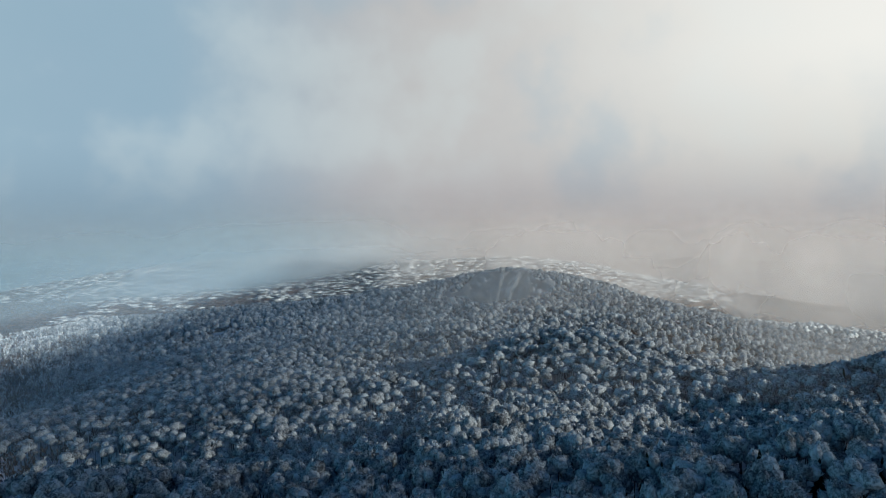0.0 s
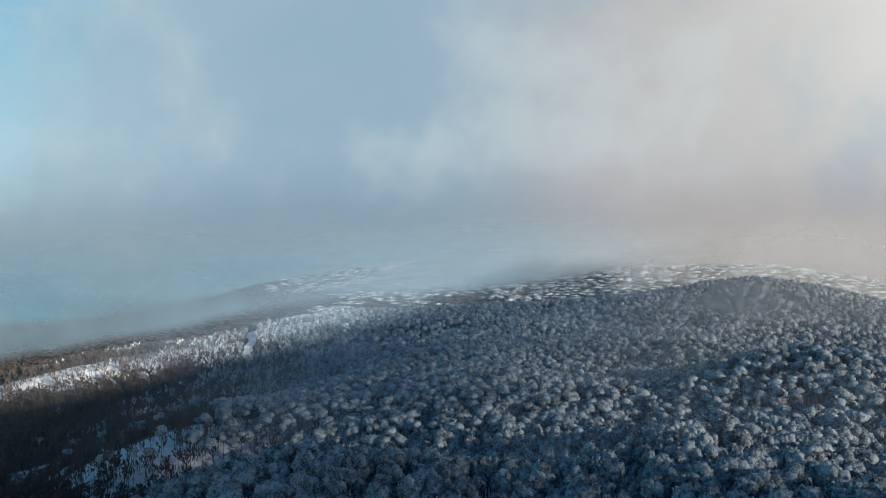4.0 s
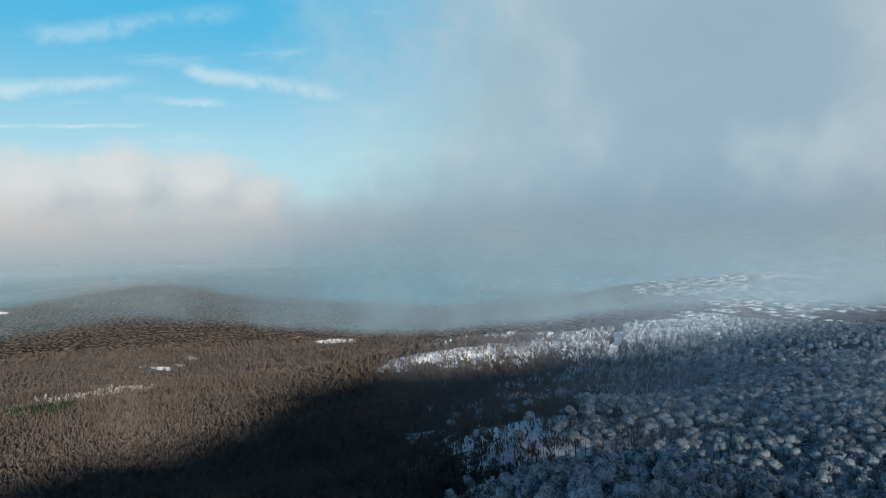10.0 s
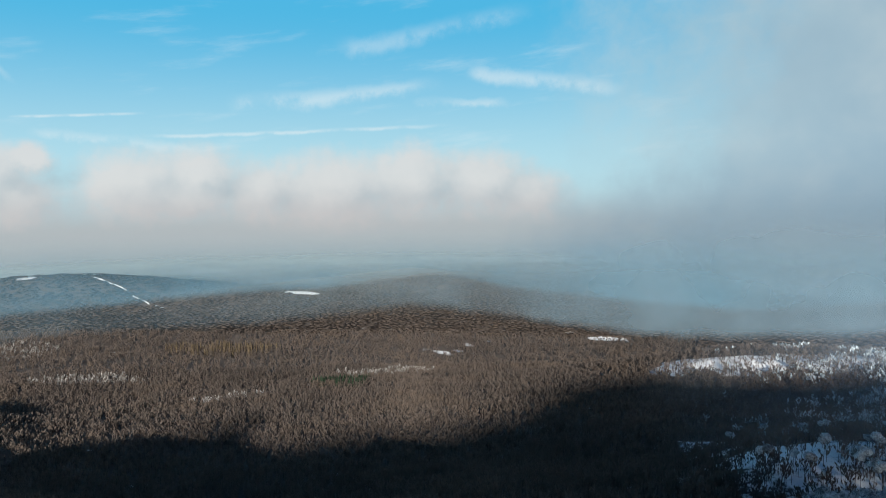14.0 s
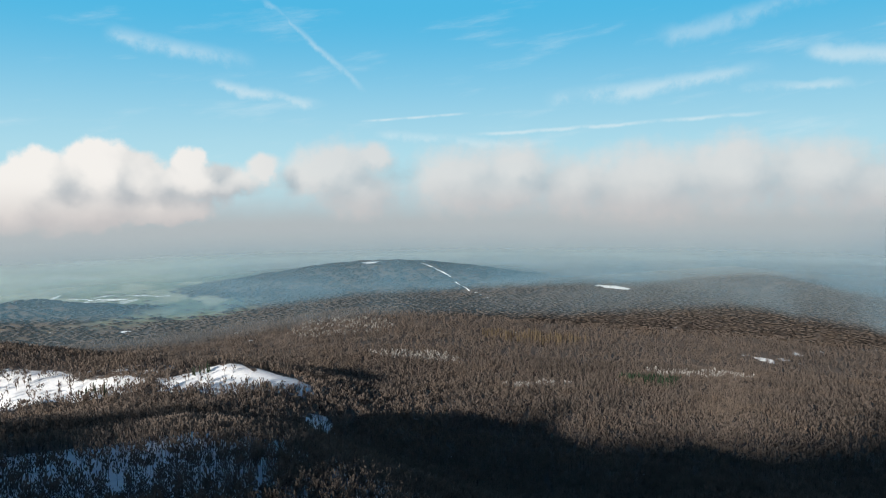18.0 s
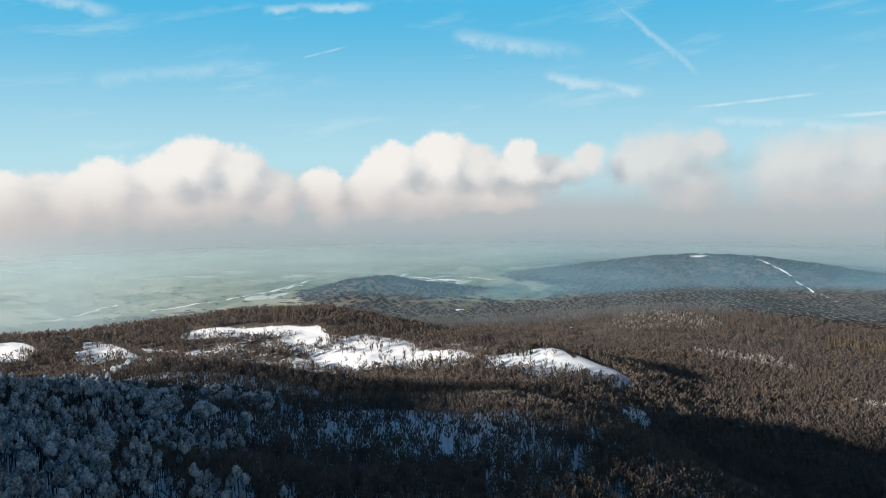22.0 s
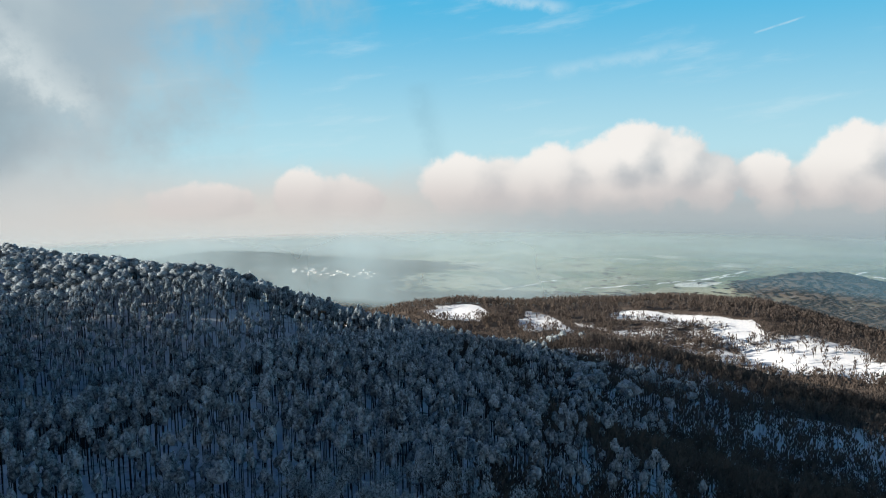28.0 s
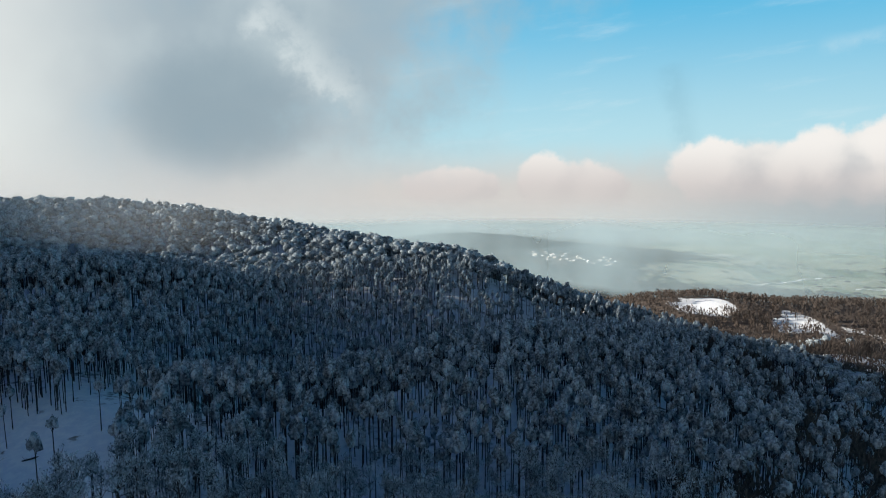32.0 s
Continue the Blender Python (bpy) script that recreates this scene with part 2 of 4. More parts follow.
def ground_material():
    mat, k = material("snow_and_leaf_litter")
    p = position(k)
    s = k.node("ShaderNodeSeparateXYZ")
    k.put(s.inputs[0], p)
    big, mid, small = k.noise(p, 0.004, 4), k.noise(p, 0.03, 5, 0.6), k.noise(p, 0.25, 4)
    cover = k.node("ShaderNodeAttribute", attribute_name="snow_cover").outputs["Fac"]
    cover = k.m("ADD", cover, k.m("ADD", k.m("MULTIPLY", k.m("SUBTRACT", mid, 0.5), 0.9), k.m("MULTIPLY", k.m("SUBTRACT", small, 0.5), 0.5)))
    snowy = k.step(cover, 0.42, 0.58)
    snow = k.mix(k.step(small, 0.35, 0.7), (0.72, 0.75, 0.8), (0.84, 0.85, 0.86))
    litter = k.mix(mid, (0.064, 0.052, 0.046), (0.114, 0.088, 0.072))
    litter = k.mix(k.step(small, 0.55, 0.75), litter, (0.16, 0.13, 0.1))
    litter = k.mix(k.step(k.noise(p, 0.02, 6, 0.7), 0.66, 0.72, 0.0, 0.7), litter, snow)
    bare = k.step(k.noise(p, 0.06, 6, 0.7), 0.62, 0.7, 0.0, 0.8)
    snow = k.mix(bare, snow, (0.1, 0.08, 0.06))
    plot = k.node("ShaderNodeTexVoronoi", feature="F1")
    k.put(plot.inputs["Vector"], p)
    plot.inputs["Scale"].default_value = 0.0065
    shade = k.node("ShaderNodeSeparateXYZ")
    k.put(shade.inputs[0], plot.outputs["Color"])
    field = k.mix(shade.outputs[0], (0.11, 0.15, 0.09), (0.3, 0.31, 0.24))
    field = k.mix(k.step(shade.outputs[1], 0.93, 0.97, 0.0, 0.5), field, snow)
    open_land = k.node("ShaderNodeAttribute", attribute_name="farmland").outputs["Fac"]
    finish(k, k.mix(open_land, k.mix(snowy, litter, snow), field), 0.85, small, 0.4, 1.2)
    return mat


def twig_material(name, dark, light, share, drift=None, airy=0.35):
    mat, k = material(name)
    light_base = light
    rnd = k.node("ShaderNodeNewGeometry").outputs["Random Per Island"]
    p = position(k)
    n = k.m("ADD", k.m("MULTIPLY", k.noise(p, 0.05, 3), 0.4), k.m("MULTIPLY", k.noise(p, 0.22, 3), 0.6))
    twig = k.noise(p, 1.1, 3, 0.6)
    n = k.m("ADD", k.m("ADD", k.m("MULTIPLY", rnd, 0.3), k.m("MULTIPLY", k.step(n, 0.3, 0.7), 0.4)), k.m("MULTIPLY", k.step(twig, 0.35, 0.65), 0.3))
    f = k.step(n, 1.0 - share - 0.4, 1.0 - share + 0.4)
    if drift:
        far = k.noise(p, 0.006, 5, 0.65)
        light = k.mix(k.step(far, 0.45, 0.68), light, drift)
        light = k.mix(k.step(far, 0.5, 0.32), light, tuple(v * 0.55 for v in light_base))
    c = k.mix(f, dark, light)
    near, past = k.node("ShaderNodeBsdfDiffuse"), k.node("ShaderNodeBsdfTranslucent")  # sparse twigs let light through
    k.put(near.inputs["Color"], c)
    k.put(past.inputs["Color"], c)
    rough_ = k.node("ShaderNodeBump")
    rough_.inputs["Strength"].default_value, rough_.inputs["Distance"].default_value = 0.8, 0.9
    k.put(rough_.inputs["Height"], twig)
    k.put(near.inputs["Normal"], rough_.outputs[0])
    mx = k.node("ShaderNodeMixShader")
    mx.inputs[0].default_value = airy
    k.put(mx.inputs[1], near.outputs[0])
    k.put(mx.inputs[2], past.outputs[0])
    k.put(k.node("ShaderNodeOutputMaterial").inputs[0], mx.outputs[0])
    return mat


def bark_material():
    mat, k = material("beech_bark")
    p = position(k)
    c = k.mix(k.noise(p, 0.9, 4), (0.016, 0.014, 0.013), (0.06, 0.053, 0.048))
    c = k.mix(k.step(k.noise(p, 3.0, 4), 0.58, 0.72, 0.0, 0.35), c, (0.45, 0.48, 0.5))
    finish(k, c, 0.9)
    return mat


GROUND = ground_material()
BARK = bark_material()
FROST = twig_material("frosted_twigs", (0.065, 0.078, 0.09), (0.56, 0.65, 0.71), 0.5, airy=0.2)
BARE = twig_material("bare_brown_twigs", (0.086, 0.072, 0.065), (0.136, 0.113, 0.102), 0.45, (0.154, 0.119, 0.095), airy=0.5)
NEEDLE = twig_material("dark_spruce_needles", (0.012, 0.02, 0.014), (0.05, 0.075, 0.05), 0.4)
RIME = twig_material("rimed_spruce_needles", (0.03, 0.04, 0.035), (0.5, 0.55, 0.57), 0.55)
LARCH = twig_material("ochre_larch_twigs", (0.08, 0.063, 0.045), (0.14, 0.112, 0.076), 0.5)
PALE = twig_material("thinly_rimed_twigs", (0.14, 0.13, 0.125), (0.34, 0.335, 0.33), 0.5, airy=0.4)
SNOW_M, k = material("open_snow")
finish(k, k.mix(k.noise(position(k), 0.08, 5), (0.74, 0.77, 0.8), (0.88, 0.88, 0.88)), 0.7, k.noise(position(k), 0.2, 4), 0.3, 0.8)

# ---- the land ----
HILLS = []


def hill(x, y, height, radius):
    HILLS.append((x, y, height, radius))


# hills begin
hill(118, 21, 24.1, 65)
hill(0, 0, -13.9, 42)
hill(-50, -87, 18.8, 61)
hill(-60, 104, 32.2, 65)
hill(-120, 0, 28.9, 65)
hill(34, -94, 15.9, 61)
hill(141, -51, 52.2, 70)
hill(52, -167, 29.9, 75)
hill(-40, -181, -9.1, 77)
hill(-101, -173, 23.4, 80)
hill(96, 198, 7.1, 84)
hill(40, 237, 15.9, 88)
hill(-160, -179, -11.2, 88)
hill(-50, 260, -2.2, 92)
hill(-58, -264, 24.9, 93)
hill(-229, -161, 6.1, 95)
hill(-130, 248, 16.7, 95)
hill(26, -289, -2.8, 97)
hill(172, 246, 61.3, 99)
hill(-141, -265, -13.5, 99)
hill(-192, -231, 39.0, 99)
hill(96, 295, -23.1, 101)
hill(-296, -146, 12.1, 105)
hill(94, -316, 62.0, 105)
hill(30, 339, 48.1, 107)
hill(-191, 281, 22.4, 107)
hill(-97, -368, 55.8, 114)
hill(-311, -218, -10.2, 114)
hill(35, -398, -5.1, 118)
hill(205, 366, -5.7, 122)
hill(-79, 413, -3.9, 122)
hill(-212, -362, 18.5, 122)
hill(-407, -105, 18.0, 122)
hill(139, 428, 22.7, 127)
hill(-160, 452, 11.1, 133)
hill(45, 478, -3.5, 133)
hill(-438, -197, -4.5, 133)
hill(-67, -475, -7.7, 133)
hill(-400, -301, 24.5, 137)
hill(140, -480, 86.5, 137)
hill(321, 383, 100.7, 137)
hill(-190, -484, 7.6, 141)
hill(240, 461, 14.0, 141)
hill(489, -178, 131.6, 141)
hill(-290, -432, 35.2, 141)
hill(520, -18, 131.8, 141)
hill(421, -354, 151.0, 146)
hill(47, -558, 43.2, 148)
hill(-119, 547, 66.6, 148)
hill(-538, -156, 49.1, 148)
hill(541, 145, 118.2, 148)
hill(-278, 531, -54.6, 156)
hill(-175, -574, 68.5, 156)
hill(520, 300, 133.3, 156)
hill(-396, -451, -15.0, 156)
hill(-600, 14, -24.1, 156)
hill(-371, 472, 106.0, 156)
hill(95, 613, 140.5, 160)
hill(-458, 418, -47.2, 160)
hill(-4, 620, -50.2, 160)
hill(-568, 295, 24.4, 164)
hill(-218, 612, 27.0, 166)
hill(-619, 198, -10.7, 166)
hill(147, -664, -2.3, 171)
hill(402, -573, 185.7, 175)
hill(-98, -693, 65.8, 175)
hill(-441, -543, 61.7, 175)
hill(64, 717, -32.0, 179)
hill(-550, -509, 31.6, 184)
hill(-645, -383, 22.1, 184)
hill(-445, 604, 7.2, 185)
hill(-727, 283, -22.6, 190)
hill(-270, 753, 49.9, 194)
hill(-759, -309, 7.9, 198)
hill(-605, 597, 19.7, 204)
hill(-849, -46, -49.7, 204)
hill(272, -805, 203.7, 204)
hill(22, 850, 85.2, 203)
hill(-831, -178, 35.5, 204)
hill(-837, 146, 13.6, 203)
hill(8, -850, 154.1, 204)
hill(846, -308, 265.7, 213)
hill(148, 888, 10.6, 213)
hill(-599, -737, 33.5, 222)
hill(-948, 319, -8.7, 232)
hill(-848, 530, 20.0, 232)
hill(372, 928, 67.3, 232)
hill(-287, 1010, 55.4, 242)
hill(-1098, -59, 8.5, 251)
hill(261, 1068, 22.7, 251)
hill(-646, 952, 9.8, 260)
hill(-1079, -397, 62.2, 260)
hill(-916, -696, 10.7, 260)
hill(-593, -985, -18.0, 260)
hill(-818, 809, -21.0, 260)
hill(-1054, -573, -15.4, 270)
hill(-94, 1196, 14.9, 270)
hill(-1182, 205, 7.7, 270)
hill(196, 1285, 123.6, 289)
hill(-613, -1146, 112.7, 289)
hill(-965, 944, 70.6, 298)
hill(700, 1212, 103.8, 308)
hill(-1204, -714, 50.8, 308)
hill(-930, -1047, 46.9, 308)
hill(-384, 1346, 89.6, 308)
hill(-904, 1133, 18.2, 317)
hill(-1157, -954, 72.3, 327)
hill(860, -1229, 226.2, 327)
hill(1410, 513, 206.4, 327)
hill(18, 1500, 86.4, 327)
hill(-1498, -80, -49.4, 327)
hill(1504, -547, 245.1, 346)
hill(-1648, 418, 10.7, 365)
hill(-1692, -168, 127.0, 365)
hill(-780, 1511, 78.4, 365)
hill(-1507, 787, -0.2, 365)
hill(-1799, 54, -36.7, 384)
hill(-1875, -307, -97.4, 403)
hill(-1747, 747, -15.8, 403)
hill(-1543, -1273, 11.8, 422)
hill(930, 1994, 83.4, 460)
hill(-1774, 1301, -23.3, 460)
hill(306, 2179, 163.1, 460)
hill(-2171, -354, 104.3, 460)
hill(-209, 2391, 90.9, 498)
hill(-2323, -604, -15.8, 498)
hill(-717, 2499, 193.8, 536)
hill(-1221, 2296, 139.5, 536)
hill(-1671, 1992, 18.4, 536)
hill(-2457, 1721, 7.8, 612)
hill(-1268, -2719, -3.5, 612)
hill(1026, -2819, -6.3, 612)
hill(-1721, -2457, -2.9, 612)
hill(-2121, -2121, -2.7, 612)
hill(-261, -2989, -5.1, 612)
hill(1026, 2819, -11.2, 612)
hill(2298, -1928, -6.4, 612)
hill(-2989, -261, -6.2, 612)
hill(-2457, -1721, -4.6, 612)
hill(1928, 2298, -6.2, 612)
hill(2954, -521, -6.4, 612)
hill(-2898, -776, -3.8, 612)
hill(-2719, 1268, -7.4, 612)
hill(-1026, 2819, -152.2, 612)
hill(-776, -2898, -2.1, 612)
hill(2819, 1026, -6.4, 612)
hill(-2121, 2121, -23.6, 612)
hill(-2989, 261, -1.8, 612)
hill(-2719, -1268, -0.5, 612)
hill(-2898, 776, -1.8, 612)
hill(-1087, -4057, -0.7, 840)
hill(1436, 3947, -1.9, 840)
hill(-2970, -2970, -1.1, 840)
hill(-3440, 2409, -1.0, 840)
hill(-366, -4184, -1.7, 840)
hill(-4184, -366, -1.0, 840)
hill(-2409, -3440, -1.0, 840)
hill(2700, 3217, -2.0, 840)
hill(-4057, -1087, -0.8, 840)
hill(-4057, 1087, -1.0, 840)
hill(-4184, 366, -1.3, 840)
hill(-1436, 3947, 0.6, 840)
hill(1436, -3947, -2.1, 840)
hill(4136, -729, -2.1, 840)
hill(3947, 1436, -2.1, 840)
hill(-3806, -1775, -1.3, 840)
hill(-2970, 2970, -1.3, 840)
hill(3217, -2700, -2.1, 840)
hill(-1775, -3806, -1.2, 840)
hill(-3806, 1775, -1.1, 840)
hill(-3440, -2409, -0.9, 840)
# hills end
for a_, d_ in ((158.5, 520), (163, 480), (168, 450), (173, 420), (178, 390), (184, 360)):  # the gully under the summit slope
    hill(round(-math.sin(radians(a_)) * d_), round(math.cos(radians(a_)) * d_), -21.0, 44)
for a_, d_, h_ in ((33, 315, 8.0), (27, 300, 5.0), (34, 430, -20.0), (41, 450, -20.0), (27, 420, -14.0)):  # the knoll and the dip behind it
    hill(round(-math.sin(radians(a_)) * d_), round(math.cos(radians(a_)) * d_), h_, 70)
hill(530, 848, -48.0, 300)  # the slope falling away beyond the first view's ridge
for a_, d_, h_ in ((164, 660, 11.0), (172, 740, 8.0), (188, 830, 8.0)):  # the crest of the summit slope
    hill(round(-math.sin(radians(a_)) * d_), round(math.cos(radians(a_)) * d_), h_, 115)
for a_, d_, h_ in ((171, 315, 2.0), (178, 285, 5.0), (185, 260, 5.0)):  # the near lip of the gully
    hill(round(-math.sin(radians(a_)) * d_), round(math.cos(radians(a_)) * d_), h_, 50)
for a_, d_, h_ in ((108, 1120, 15.0), (104, 1100, 6.0)):  # the steep face of the snowy spur
    hill(round(-math.sin(radians(a_)) * d_), round(math.cos(radians(a_)) * d_), h_, 62)
hill(183, -860, -13.0, 250)  # the summit's rounded top
hill(0, -800, -7.0, 200)
FAR_HILLS = []


def far_hill(azimuth, dist, height, across, deep):
    FAR_HILLS.append((radians(azimuth), dist, height, across, deep))


far_hill(94.5, 3450, 107, 560, 380)  # the broad wooded mountain
far_hill(102, 3500, 42, 420, 340)
far_hill(108.5, 3420, 24, 330, 280)
far_hill(86, 3350, 24, 480, 360)
far_hill(97, 2800, 26, 450, 330)
far_hill(122.5, 2950, 70, 260, 220)
far_hill(117, 2980, 26, 300, 220)
far_hill(168, 3500, 92, 430, 380)
far_hill(161, 3450, 40, 420, 330)
far_hill(152, 3400, 34, 480, 320)
far_hill(68, 3650, 40, 280, 280)
far_hill(58, 3700, 18, 500, 280)


def rough(x, y):
    """Small unevenness of the land."""
    return 2.2 * np.sin(x * 0.021 + 1.3 * np.sin(y * 0.017)) * np.sin(y * 0.024 + 0.7 + np.sin(x * 0.011)) + 1.2 * np.sin(x * 0.05 + y * 0.031) * np.sin(y * 0.047 - x * 0.02)


def land(x, y):
    """Height of the ground at x, y (arrays)."""
    x, y = np.asarray(x, float), np.asarray(y, float)
    d = np.hypot(x, y)
    z = EYE - 64.0 - 416.0 * (1.0 - np.exp(-d / 1000.0))
    for cx, cy, h, r in HILLS:
        z = z + h * np.exp(-((x - cx) ** 2 + (y - cy) ** 2) / (r * r))
    for a, dist, h, across, deep in FAR_HILLS:
        u, v = -x * math.cos(a) - y * math.sin(a), -x * math.sin(a) + y * math.cos(a)
        z = z + h * np.exp(-((u / across) ** 2) - ((v - dist) / deep) ** 2) * (v > 0)
    return z + rough(x, y) * np.clip(d / 600.0, 0.3, 1.6)


def polar(azimuth, dist):
    a = np.radians(azimuth)
    return -np.sin(a) * dist, np.cos(a) * dist


def sheet(name, rings, turns, lift=0.0):
    """A round sheet of ground about the origin."""
    R, A = np.meshgrid(rings, turns, indexing="ij")
    x, y = polar(A, R)
    z = land(x, y) + lift
    nr, na = R.shape
    co = np.stack([x, y, z], -1).reshape(-1, 3)
    i = np.arange(nr * na).reshape(nr, na)
    q = np.stack([i[:-1], np.roll(i, -1, 1)[:-1], np.roll(i, -1, 1)[1:], i[1:]], -1).reshape(-1, 4)
    return raw_mesh(name, co, q)


def raw_mesh(name, co, faces, mats=None, smooth=False):
    """A mesh from arrays of corners and of equal-sided faces."""
    me = bpy.data.meshes.new(name)
    n, k = faces.shape
    me.vertices.add(len(co))
    me.vertices.foreach_set("co", np.ascontiguousarray(co, np.float32).ravel())
    me.loops.add(n * k)
    me.loops.foreach_set("vertex_index", np.ascontiguousarray(faces, np.int32).ravel())
    me.polygons.add(n)
    me.polygons.foreach_set("loop_start", np.arange(0, n * k, k, dtype=np.int32))
    if mats is not None:
        me.polygons.foreach_set("material_index", np.ascontiguousarray(mats, np.int32))
    me.polygons.foreach_set("use_smooth", np.full(n, smooth))
    me.update(calc_edges=True)
    return me


def ramp(x, a, b):
    u = np.clip((x - a) / (b - a), 0, 1)
    return u * u * (3 - 2 * u)


def fleck(x, y, size, seed):
    """Smooth random field of about 0 to 1, of a given grain in metres."""
    r = np.random.RandomState(seed)
    t = 0.0
    for i in range(6):
        a, ph = r.uniform(0, 2 * np.pi), r.uniform(0, 2 * np.pi, 2)
        f = 2 * np.pi / size * r.uniform(0.6, 1.6)
        t = t + np.sin((x * np.cos(a) + y * np.sin(a)) * f + ph[0])
    return 0.5 + t / 6.0


GLADES = []


def glade(azimuth, dist, across, deep, trees):
    """An uneven oval of open snow: half width across, half depth, and the share of trees that stand in it."""
    GLADES.append((azimuth, dist, across, deep, trees))


glade(131.2, 1283, 112, 29, 0.05)
glade(127.4, 1240, 40, 50, 0.06)
glade(122.1, 1195, 66, 46, 0.25)
glade(122.2, 1126, 97, 46, 0.15)
glade(126, 1134, 45, 24, 0.06)
glade(116.9, 1110, 52, 48, 0.28)
glade(111.6, 1057, 34, 60, 0.19)
glade(108.4, 1052, 52, 62, 0.13)
glade(104.9, 1062, 60, 43, 0.08)
glade(141.4, 1190, 32, 17, 0.17)
glade(120.6, 545, 55, 65, 0.5)
glade(114.4, 465, 44, 62, 0.5)
glade(108.1, 405, 27, 41, 0.5)
glade(106.7, 785, 70, 14, 0.17)
glade(101.5, 850, 15, 72, 0.22)
glade(148.4, 1248, 45, 50, 0.03)
glade(142.2, 1215, 30, 43, 0.28)
glade(156.5, 1290, 36, 26, 0.03)
glade(126, 1170, 330, 100, 0.9)
glade(49.4, 1304, 51, 55, 0.5)
glade(45.1, 1307, 71, 70, 0.5)
glade(40.6, 1370, 75, 70, 0.5)
glade(36.6, 1430, 70, 75, 0.5)
glade(29.1, 1780, 84, 70, 0.5)
glade(30.4, 1560, 83, 70, 0.5)
glade(42.5, 600, 50, 40, 0.26)
glade(47.4, 750, 26, 60, 0.3)
glade(17.3, 1171, 67, 22, 0.1)
glade(13.1, 1211, 61, 24, 0.3)
glade(9.1, 1310, 80, 22, 0.4)
glade(356.4, 1139, 64, 13, 0.3)
glade(344.3, 1240, 80, 60, 0.4)
glade(340.4, 1200, 87, 50, 0.4)
glade(352.1, 1990, 96, 50, 0.3)
glade(341.9, 1083, 36, 28, 0.3)
glade(198.5, 275, 30, 42, 0.03)
glade(199, 220, 22, 30, 0.1)
glade(67.5, 1985, 30, 34, 0)
glade(66.6, 2010, 16, 24, 0)
glade(65.6, 2125, 20, 22, 0)
glade(54.5, 2295, 62, 26, 0)
glade(78.4, 1490, 14, 20, 0)
glade(97.2, 3430, 35, 45, 0)
glade(78.4, 3340, 85, 50, 0)
glade(83.2, 3400, 50, 40, 0)
glade(113.7, 3480, 55, 45, 0)
glade(115.3, 2540, 22, 28, 0)
glade(103.5, 2540, 20, 14, 0)
glade(108.2, 2700, 30, 16, 0.2)


STRIPS = []


def strip(name, label, a0, d0, a1, d1, width):
    """A narrow open band of snow across the land, between two places."""
    STRIPS.append((name, label, polar(a0, d0), polar(a1, d1), width))


strip("forest_ride", "narrow snowy ride cut straight through the ridge forest", 33.1, 1290, 32.7, 1640, 16)
strip("ski_run", "long snowy ski run down the wooded mountain", 93.4, 3400, 91.0, 3200, 9)
strip("ski_run", "long snowy ski run down the wooded mountain", 90.6, 3130, 87.8, 2860, 8)
strip("snowy_road", "straight snow-covered road across the plain", 138.5, 2860, 132.0, 3140, 13)
strip("snowy_road", "straight snow-covered road across the plain", 132.0, 3140, 126.6, 3470, 12)
strip("snowy_road", "thin snow-covered road across the plain", 145.6, 2760, 140.6, 3120, 9)
strip("snowy_road", "thin snow-covered road across the plain", 130.6, 3190, 126.2, 3680, 12)
strip("snowy_road", "thin snow-covered road across the plain", 120.6, 3560, 119.2, 3760, 18)
strip("snowy_field", "snowy field edge on the hazy plain", 118.4, 3560, 115.6, 3620, 24)
strip("snowy_field", "snowy field edge on the hazy plain", 117.9, 3420, 115.9, 3440, 20)
strip("snowy_field", "snowy field edge on the hazy plain", 118.0, 3180, 116.0, 3150, 18)
strip("snowy_field", "snowy field edge on the hazy plain", 114.8, 3560, 113.4, 3380, 20)
strip("snowy_field", "snowy field edge on the hazy plain", 113.4, 3380, 112.2, 3330, 20)
strip("snowy_road", "short snow-covered road on the plain", 118.8, 3600, 115.0, 3400, 18)


def near_strip(x, y, pad):
    """Whether a spot lies in one of the open bands."""
    hit = np.zeros(len(x), bool)
    for _, _, (x0, y0), (x1, y1), w in STRIPS:
        ln = math.hypot(x1 - x0, y1 - y0)
        t = ((x - x0) * (x1 - x0) + (y - y0) * (y1 - y0)) / ln
        off = np.abs((x - x0) * (y1 - y0) - (y - y0) * (x1 - x0)) / ln
        hit |= (t > 0) & (t < ln) & (off < w / 2 + pad)
    return hit


def in_glade(x, y, a, d, across, deep):
    """Below 1 inside an uneven oval on the land."""
    cx, cy = polar(a, d)
    t = radians(a)
    u = -(x - cx) * math.cos(t) - (y - cy) * math.sin(t)
    v = -(x - cx) * math.sin(t) + (y - cy) * math.cos(t)
    return (u / across) ** 2 + (v / deep) ** 2 + 0.5 * (fleck(x, y, across, 5) - 0.5)


def glade_cover(x, y):
    c = np.zeros(len(x))
    for a, d, across, deep, left in GLADES:
        c = np.maximum(c, (1.0 - (0.6 if left > 0.65 else 0.35) * left) * ramp(in_glade(x, y, a, d, across, deep), 1.25, 0.85))
    return c


